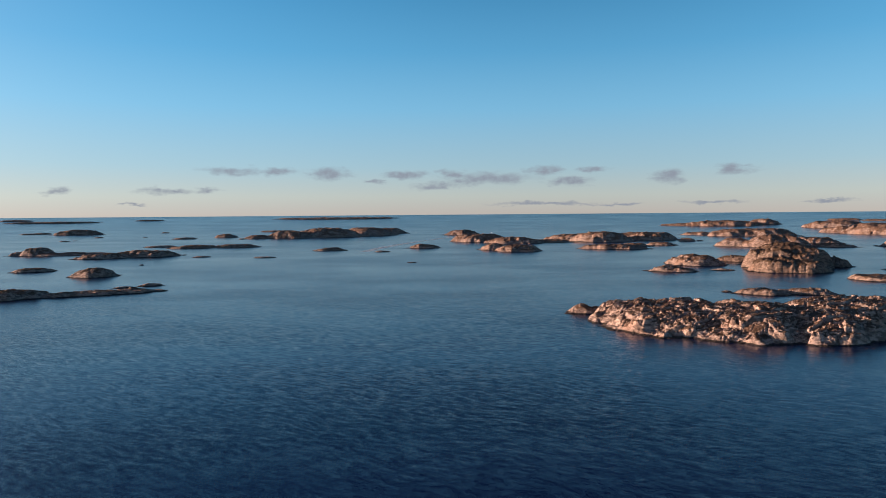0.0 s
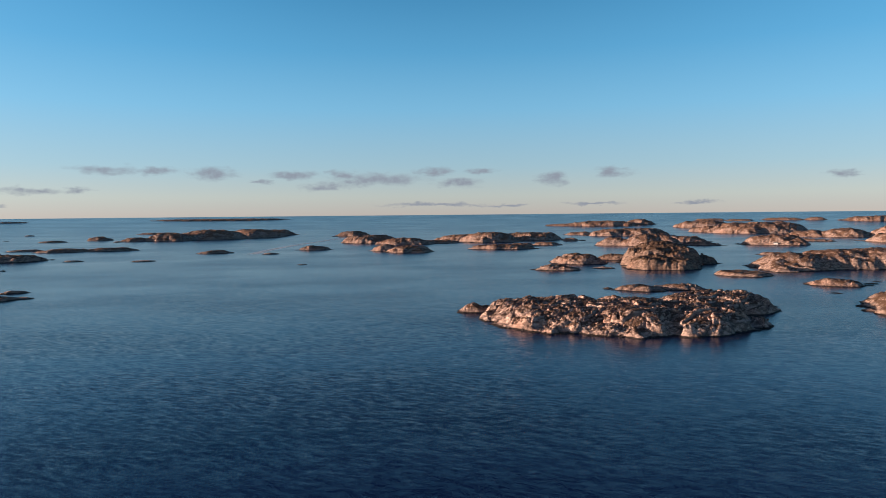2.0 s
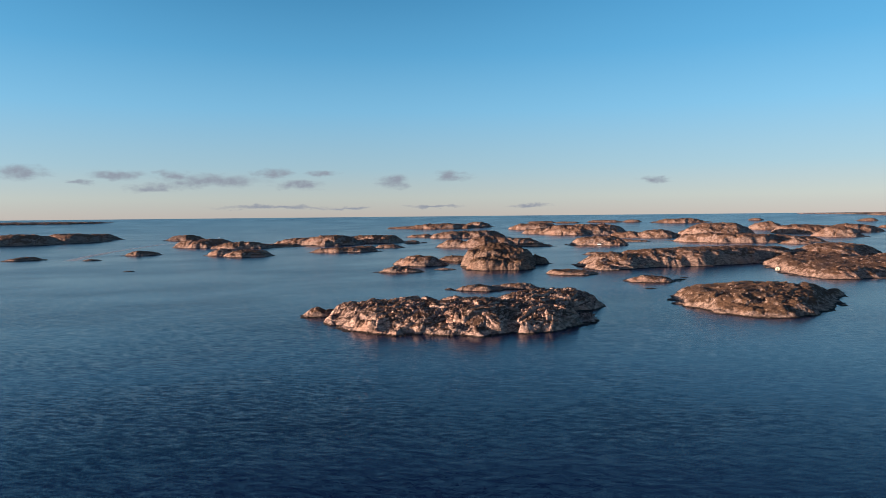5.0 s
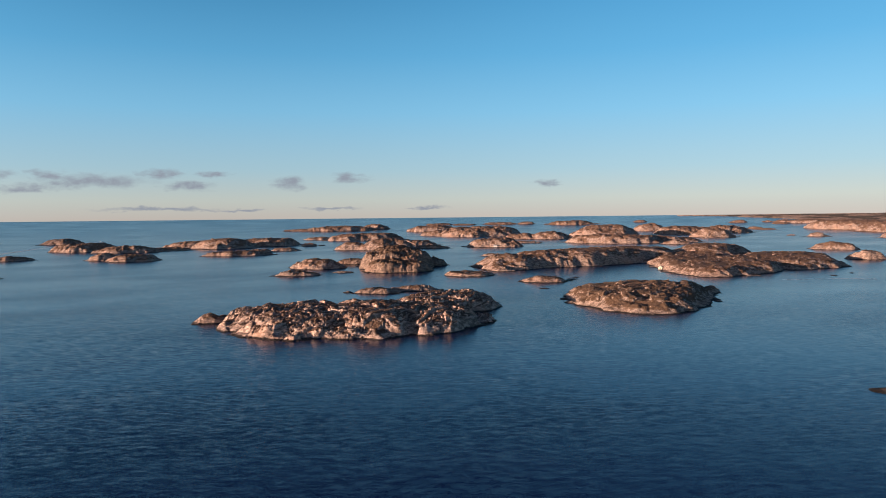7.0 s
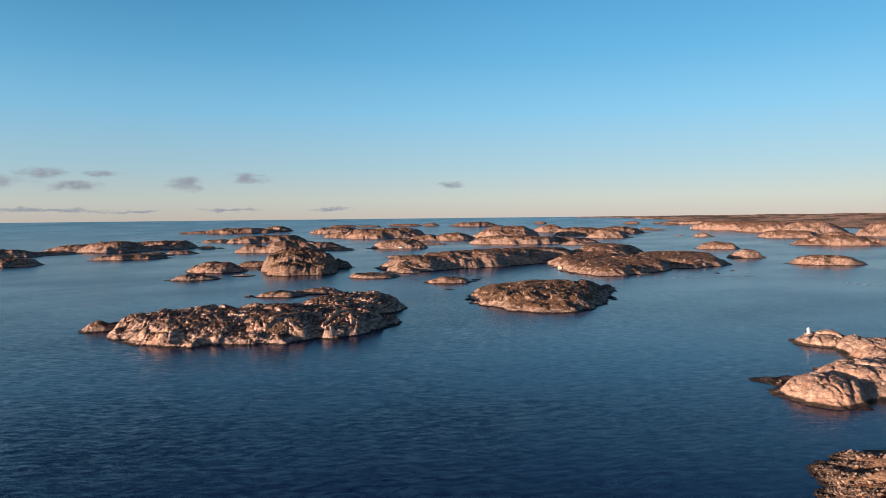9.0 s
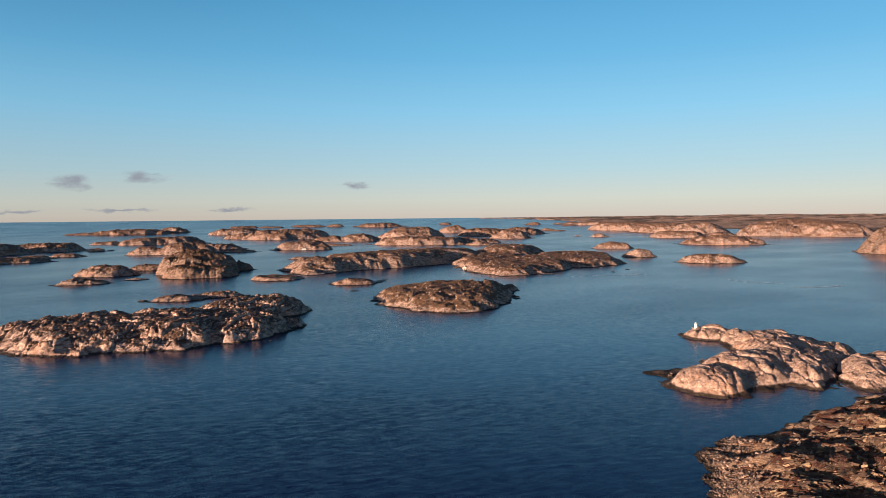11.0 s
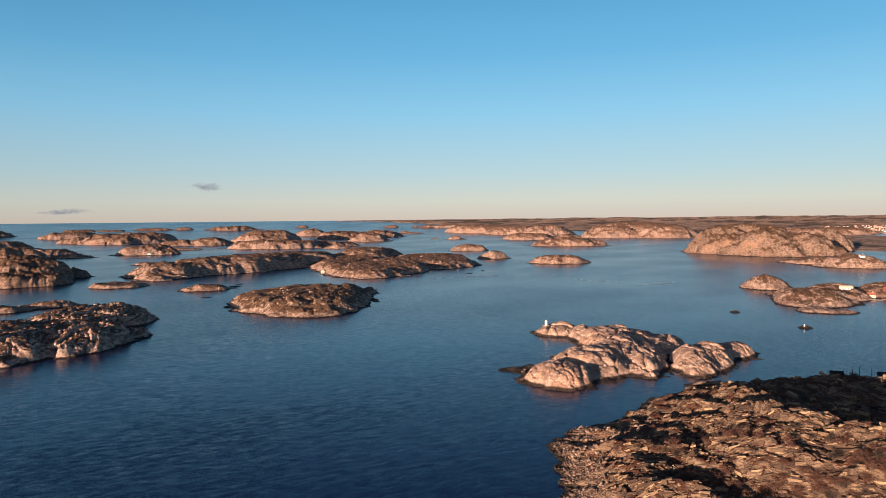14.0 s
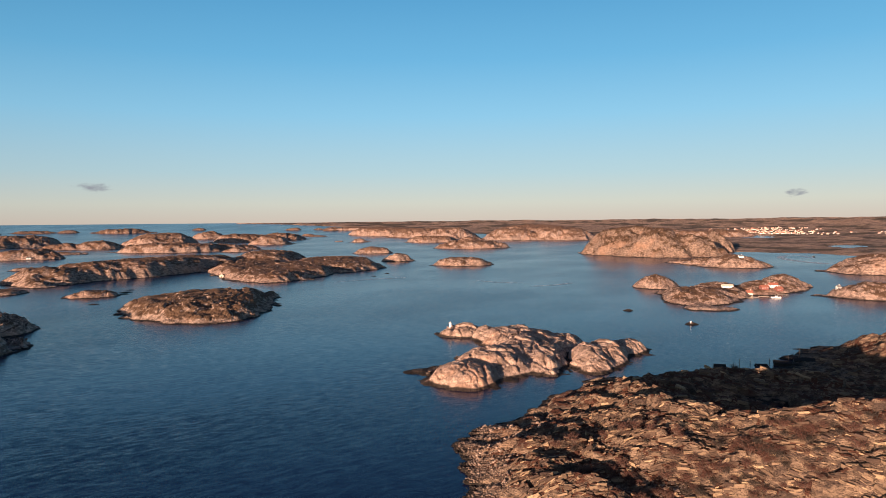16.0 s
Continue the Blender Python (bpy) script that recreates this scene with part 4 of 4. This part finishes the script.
def town():
    rng = random.Random(12)
    kinds = []
    for wall, roof in ((CREAM, TILE), (TOWN_WALL, TILE), (TOWN_WALL, SLATE)):
        ob = new("town_house")
        part("wall", gable_walls(12, 8, 5.5, 3.5), wall, ob)
        part("roof", gable_roof(12, 8, 5.5, 3.5), roof, ob)
        tagged(ob, "pale far town house with a pitched roof on a slope", "house", TOWN)
        kinds.append(ob)
    spots = [(rng.gauss(91.2, 1.35), 1 / rng.uniform(1 / 3300, 1 / 5600)) for _ in range(210)] + [(rng.uniform(93, 99), rng.uniform(3500, 4000)) for _ in range(20)] + [(rng.uniform(86.8, 89), rng.uniform(4400, 5200)) for _ in range(12)]
    first = set()
    for az, d in spots:
        x, y, z = (float(v) for v in mainland_height(np.array(az), np.array(float(d))))
        if z < 1.5:
            continue
        kind = rng.randrange(3)
        place = pose(x, y, z + float(sea_level(np.array(math.hypot(x, y)))) - 0.5, 0, 0, rng.uniform(0, 180)) @ Matrix.Scale(rng.uniform(0.6, 0.95), 4)
        if kind not in first:
            first.add(kind)
            kinds[kind].matrix_world = place
        else:
            copy_thing(kinds[kind], place)


town()


# ---- loose boulders on the shores ----
def boulder_meshes(name, mat, count=10):
    rng = random.Random(4)
    made = []
    for _ in range(count):
        bm = bmesh.new()
        for _ in range(15):
            v = Vector((rng.gauss(0, 1), rng.gauss(0, 1), rng.gauss(0, 1))).normalized()
            bm.verts.new((v.x * rng.uniform(0.75, 1.0), v.y * rng.uniform(0.6, 0.9), v.z * rng.uniform(0.45, 0.75)))
        hull = bmesh.ops.convex_hull(bm, input=bm.verts)
        bmesh.ops.delete(bm, geom=[v for v in hull["geom_interior"] if isinstance(v, bmesh.types.BMVert)], context="VERTS")
        me = bpy.data.meshes.new(name)
        bm.to_mesh(me)
        bm.free()
        me.materials.append(mat)
        made.append(me)
    return made


def make_stone(name, pale, dark):
    m, n = material(name)
    at = n.add("ShaderNodeNewGeometry").outputs["Position"]
    own = n.add("ShaderNodeObjectInfo").outputs["Random"]
    z = n.add("ShaderNodeSeparateXYZ", i0=at).outputs[2]
    fine = n.noise(at, 1.8, 5.0, 0.65)
    colour = n.mix(own, pale, dark)
    colour = n.mix(n.span(fine, 0.45, 0.7, 0.0, 0.6), colour, (dark[0] * 0.5, dark[1] * 0.5, dark[2] * 0.5))
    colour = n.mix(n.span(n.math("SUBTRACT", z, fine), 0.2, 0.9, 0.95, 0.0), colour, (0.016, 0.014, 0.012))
    finish(n, colour, 0.85, fine, 0.6, 0.2, spec=0.2)
    return m


STONE = make_stone("loose_granite", (0.34, 0.245, 0.185), (0.13, 0.092, 0.07))
BOULDERS = boulder_meshes("boulder", STONE)


def strew(owner, field, count, inside, sizes, seed, low=0.1, high=9.0):
    """Boulders as parts of an island, where inside(x, y) says yes and the ground is between low and high."""
    rng = random.Random(seed)
    x0, x1, y0, y1 = inside
    pts = [(rng.uniform(x0, x1), rng.uniform(y0, y1)) for _ in range(count * 8)]
    hs = ground(field, [p[0] for p in pts], [p[1] for p in pts])
    done = 0
    for (x, y), z in zip(pts, hs):
        if low < z < high and done < count:
            done += 1
            s = sizes[0] * (sizes[1] / sizes[0]) ** (rng.random() ** 2)
            ob = new("boulder", rng.choice(BOULDERS))
            ob.parent = owner
            ob.matrix_parent_inverse = Matrix.Translation(-owner.location)
            ob.matrix_basis = pose(x, y, float(z) + 0.15 * s, rng.uniform(-25, 25), rng.uniform(-25, 25), rng.uniform(0, 360)) @ Matrix.Scale(s, 4)


def pebbles(owner, field, count, inside, sizes, seed, low, high):
    """The smaller stones of a beach, joined."""
    rng = np.random.RandomState(seed)
    x0, x1, y0, y1 = inside
    x, y = rng.uniform(x0, x1, count * 4), rng.uniform(y0, y1, count * 4)
    z = ground(field, x, y)
    ok = np.where((z > low) & (z < high))[0][:count]
    verts, faces, start = [], [], 0
    shapes = []
    for me in BOULDERS:
        co = np.empty(len(me.vertices) * 3, np.float32)
        me.vertices.foreach_get("co", co)
        shapes.append((co.reshape(-1, 3), np.array([tuple(p.vertices) for p in me.polygons if len(p.vertices) == 3])))
    for k in ok:
        co, tri = shapes[rng.randint(len(shapes))]
        s, a = rng.uniform(*sizes), rng.uniform(0, 6.28)
        rot = np.array([[math.cos(a), -math.sin(a), 0], [math.sin(a), math.cos(a), 0], [0, 0, 1]])
        verts.append(co @ rot.T * s + (x[k], y[k], z[k] + 0.1 * s))
        faces.append(tri + start)
        start += len(co)
    me = bpy.data.meshes.new("beach_stones")
    me.from_pydata(np.concatenate(verts) - np.array(owner.location), [], np.concatenate(faces).tolist())
    me.materials.append(BEACH)
    ob = new("beach_stones", me)
    ob.parent = owner
    tagged(ob, "small granite beach stones", kind="stuff")


def make_beach():
    m, n = material("beach_granite")
    geo = n.add("ShaderNodeNewGeometry")
    at, own = geo.outputs["Position"], geo.outputs["Random Per Island"]
    z = n.add("ShaderNodeSeparateXYZ", i0=at).outputs[2]
    colour = n.mix(own, (0.22, 0.16, 0.12), (0.07, 0.051, 0.041))
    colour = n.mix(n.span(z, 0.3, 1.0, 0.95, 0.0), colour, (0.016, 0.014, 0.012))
    finish(n, colour, 0.85, n.noise(at, 3.0, 4.0), 0.4, 0.1, spec=0.2)
    return m


BEACH = make_beach()
islands = {ob.name: ob for ob in bpy.data.objects if ob.name in GROUND}
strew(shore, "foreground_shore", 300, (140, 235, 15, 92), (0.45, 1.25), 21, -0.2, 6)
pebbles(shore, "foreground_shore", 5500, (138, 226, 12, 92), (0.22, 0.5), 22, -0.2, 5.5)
strew(islands["cracked_island"], "cracked_island", 260, (101, 337, 389, 464), (0.6, 1.7), 23, 0.2, 10)
strew(islands["oval_island"], "oval_island", 70, (370, 560, 370, 520), (0.6, 1.9), 25, 1.0, 14)
strew(islands["long_island"], "long_island", 90, (540, 1010, 560, 900), (1.0, 2.8), 26, 0.8, 25)
strew(islands["dome_island"], "dome_island", 50, (400, 560, 850, 1060), (0.9, 2.6), 27, 0.5, 30)
strew(islands["lighthouse_islet"], "lighthouse_islet", 40, (280, 460, 130, 230), (0.5, 1.4), 24, 0.0, 5)


# ---- split slabs on the near slope: long blocks lying along the ridge, with heath between them ----
def make_slab():
    m, n = material("split_granite")
    geo = n.add("ShaderNodeNewGeometry")
    at = geo.outputs["Position"]
    own = n.math("FRACT", n.math("ADD", n.math("MULTIPLY", geo.outputs["Random Per Island"], 0.9), n.add("ShaderNodeObjectInfo").outputs["Random"]))
    fine = n.noise(n.vec("MULTIPLY", at, (1.0, 0.6, 2.0)), 1.6, 5.0, 0.65)
    colour = n.ramp(own, [(0.0, (0.055, 0.036, 0.028)), (0.4, (0.10, 0.066, 0.044)), (0.75, (0.205, 0.142, 0.09)), (1.0, (0.36, 0.26, 0.155))])
    colour = n.mix(n.span(fine, 0.47, 0.68, 0.0, 0.65), colour, (0.09, 0.06, 0.045))
    finish(n, colour, 0.85, fine, 0.7, 0.25, spec=0.2)
    return m


def slab_shape(rng):
    """A long block with broken corners: vertices and triangles."""
    bm = bmesh.new()
    for sx in (-1, 1):
        for sy in (-1, 1):
            for sz in (-1, 1):
                bm.verts.new((sx * rng.uniform(0.65, 1.0), sy * rng.uniform(0.6, 1.0), sz * rng.uniform(0.6, 1.0)))
    for _ in range(4):
        bm.verts.new((rng.choice((-1, 1)) * rng.uniform(0.2, 1.15), rng.uniform(-0.9, 0.9), rng.uniform(-0.2, 1.0)))
    out = bmesh.ops.convex_hull(bm, input=bm.verts)
    bmesh.ops.delete(bm, geom=[v for v in bm.verts if not v.link_faces], context="VERTS")
    bmesh.ops.recalc_face_normals(bm, faces=bm.faces)
    bm.verts.index_update()
    shape = np.array([v.co[:] for v in bm.verts]), np.array([[v.index for v in f.verts] for f in bm.faces])
    bm.free()
    return shape


def slabs(owner, field, count, inside, lengths, seed, low, mat, single=280):
    """Slabs along the slope: the largest are parts of their own, the others joined."""
    rng = random.Random(seed)
    shapes = [slab_shape(rng) for _ in range(8)]
    x0, x1, y0, y1 = inside
    px, py = (np.array([rng.uniform(a, b) for _ in range(count * 3)]) for a, b in ((x0, x1), (y0, y1)))
    z = ground(field, px, py)
    bare = fbm(px, py, 16, 3, seed + 4)
    chosen = [k for k in range(len(px)) if z[k] > low and bare[k] > rng.uniform(-0.45, 0.3)][:count]
    slope_x, slope_y = ground(field, px + 2, py) - ground(field, px - 2, py), ground(field, px, py + 2) - ground(field, px, py - 2)
    verts, faces, start = [], [], 0
    meshes = []
    for co, tri in shapes[:6]:
        me = bpy.data.meshes.new("slab")
        me.from_pydata((co * (0.5, 0.13, 0.13)).tolist(), [], tri.tolist())
        me.materials.append(mat)
        meshes.append(me)
    for i, k in enumerate(chosen):
        long = lengths[0] * (lengths[1] / lengths[0]) ** (rng.random() ** 1.6)
        tilt_y, tilt_x = -math.degrees(math.atan(slope_x[k] / 4)), math.degrees(math.atan(slope_y[k] / 4))
        m = pose(px[k], py[k], z[k] - 0.05 * long, 0.8 * tilt_x + rng.gauss(0, 7), 0.8 * tilt_y + rng.gauss(0, 6), 0) @ Matrix.Rotation(radians(-85 + 38 * math.tanh((py[k] - 15) / 30) + rng.gauss(0, 11)), 4, "Z") @ Matrix.Rotation(radians(rng.gauss(28, 14)), 4, "X")
        if i < single:
            ob = new("slab", rng.choice(meshes))
            ob.parent = owner
            ob.matrix_parent_inverse = Matrix.Translation(-owner.location)
            ob.matrix_basis = m @ Matrix.Scale(long * 1.05, 4)
            continue
        co, tri = rng.choice(shapes)
        r = np.array(m)
        verts.append((co * (0.5 * long, rng.uniform(0.08, 0.19) * long, rng.uniform(0.10, 0.20) * long)) @ r[:3, :3].T + r[:3, 3])
        faces.append(tri + start)
        start += len(co)
    me = bpy.data.meshes.new("split_stones")
    me.from_pydata((np.concatenate(verts) - np.array(owner.location)).tolist(), [], np.concatenate(faces).tolist())
    me.materials.append(mat)
    ob = new("split_stones", me)
    ob.parent = owner
    tagged(ob, "split granite slabs and blocks", kind="stuff")


SLAB = make_slab()
slabs(shore, "foreground_shore", 14000, (140, 275, -75, 62), (0.7, 3.6), 41, 3.5, SLAB)
slabs(shore, "foreground_shore", 2200, (262, 400, -70, 62), (0.9, 5.5), 43, 2.5, SLAB, 0)


# ---- scrub on the near shore ----
def scrub(at, size, leaf, label, seed):
    """A low bush: bent stems and many small tufts."""
    rng = random.Random(seed)
    ob = new("bush")
    ob.location = at
    stems = bmesh.new()
    tips = []
    for _ in range(14):
        a, lean = rng.uniform(0, 6.28), rng.uniform(0.2, 0.9)
        end = Vector((math.cos(a) * lean, math.sin(a) * lean, rng.uniform(0.45, 0.85))) * size
        mid = end * 0.5 + Vector((0, 0, 0.15 * size))
        prev = Vector((math.cos(a) * 0.08, math.sin(a) * 0.08, -0.3))
        for p, r in ((mid, 0.035 * size), (end, 0.015 * size)):
            d = p - prev
            m = Matrix.Translation((p + prev) / 2) @ d.to_track_quat("Z", "Y").to_matrix().to_4x4()
            bmesh.ops.create_cone(stems, segments=4, radius1=r * 1.5, radius2=r, depth=d.length, matrix=m)
            prev = p
        tips += [mid, end]
    part("branching", stems, TWIG, ob)
    tufts = bmesh.new()
    for _ in range(620):
        c = rng.choice(tips) + Vector((rng.gauss(0, 0.22), rng.gauss(0, 0.22), rng.gauss(0, 0.16))) * size
        d = Vector((rng.gauss(0, 1), rng.gauss(0, 1), rng.gauss(0, 1))).normalized()
        e = d.orthogonal().normalized()
        s = size * rng.uniform(0.035, 0.075)
        tufts.faces.new([tufts.verts.new(c + d * s), tufts.verts.new(c + e * s * 0.5), tufts.verts.new(c - d * s), tufts.verts.new(c - e * s * 0.5)])
    part("foliage", tufts, leaf, ob)
    return tagged(ob, label, "bush", "scrub on the shore")


rng = random.Random(31)
patches = [(196, 2, 7, 16), (190, -3, 7, 14), (201, -10, 7, 12), (190, 18, 6, 9), (188, 12, 6, 9), (191, 6, 5, 8), (184, 30, 5, 6), (186, 1, 5, 6), (181, 43, 4, 4), (196, 26, 8, 7), (205, 10, 9, 8),
           (200, -8, 9, 8), (206, 38, 9, 7), (196, 50, 7, 5), (176, 22, 6, 5), (330, -46, 10, 6), (275, -10, 10, 6), (350, 14, 9, 5), (300, 20, 12, 6), (198, -24, 9, 9), (190, -13, 7, 8), (204, -36, 9, 8)]
for k, (px, py, spread, count) in enumerate(patches):
    for j in range(count):
        x, y = px + rng.gauss(0, spread * 0.5), py + rng.gauss(0, spread * 0.5)
        red = rng.random() < 0.6
        scrub(stand("foreground_shore", x, y, 0.1), rng.uniform(1.2, 2.6), SCRUB if red else DARK_SCRUB,
              "low rust-brown leafless scrub bush on granite" if red else "low dark juniper bush on granite", 100 + k * 9 + j)


# ---- wakes: thin bands of broken water behind the two boats; slick streaks too ----
def make_wake():
    m, n = material("wake_and_slick")
    at = n.add("ShaderNodeNewGeometry").outputs["Position"]
    foam = n.span(n.noise(at, 0.12, 5.0, 0.7), 0.38, 0.6, 0.1, 0.8)
    shader = n.add("ShaderNodeBsdfPrincipled", Base_Color=(0.74, 0.78, 0.80, 1), Roughness=0.6)
    mixed = n.add("ShaderNodeMixShader", i0=foam, i1=n.add("ShaderNodeBsdfTransparent").outputs[0], i2=shader.outputs[0])
    n.put(n.add("ShaderNodeOutputMaterial").inputs[0], mixed.outputs[0])
    return m


WAKE = make_wake()


def wake(points, near, far):
    """A ribbon on the sea along a bent line, from near to far metres wide."""
    fine = []
    for k in range(len(points) - 1):
        p0, p1, p2, p3 = (Vector((*points[min(max(k + d, 0), len(points) - 1)], 0)) for d in (-1, 0, 1, 2))
        for j in range(10):
            t = j / 10
            fine.append(0.5 * (2 * p1 + (p2 - p0) * t + (2 * p0 - 5 * p1 + 4 * p2 - p3) * t * t + (3 * p1 - p0 - 3 * p2 + p3) * t ** 3))
    bm = bmesh.new()
    rows = []
    for k, p in enumerate(fine):
        q = fine[min(k + 1, len(fine) - 1)] - fine[max(k - 1, 0)]
        side = Vector((-q.y, q.x, 0)).normalized() * (near + (far - near) * k / len(fine)) / 2
        rows.append([bm.verts.new((v.x, v.y, float(sea_level(np.array(v.length))) + 0.25)) for v in (p - side, p + side)])
    for a, b in zip(rows, rows[1:]):
        bm.faces.new((a[0], b[0], b[1], a[1]))
    bmesh.ops.recalc_face_normals(bm, faces=bm.faces)
    return tagged(part("wake", bm, WAKE), "pale streak of broken water behind a boat", "wake", kind="stuff")


wake([(1459.8, -99.7), (1551.8, -77.9), (1487.3, -45.3), (1389.5, -56.1), (1326.2, -83.8), (1270.7, -112.6)], 7, 20)
motorboat((191.4, 2716.0, 0.1), 30, 10.0, "white motorboat crossing open water between the islands")
wake([(184.5, 2681.0), (30.2, 2285.5), (-69.1, 1924.3), (-127.5, 1659.2), (-164.1, 1391.7)], 6, 22)
# calm slicks: their pale sheen is painted with ribbons of the wake's white
for line in ([(806.4, 318.0), (791.7, 286.3), (795.3, 251.6)],
             [(756.2, 232.6), (777.9, 212.0), (813.6, 197.5)],
             [(726.5, 479.9), (766.9, 463.2), (802.0, 440.8), (817.3, 423.5)]):
    tagged(wake(line, 3, 5), "faint pale slick streak on calm water")
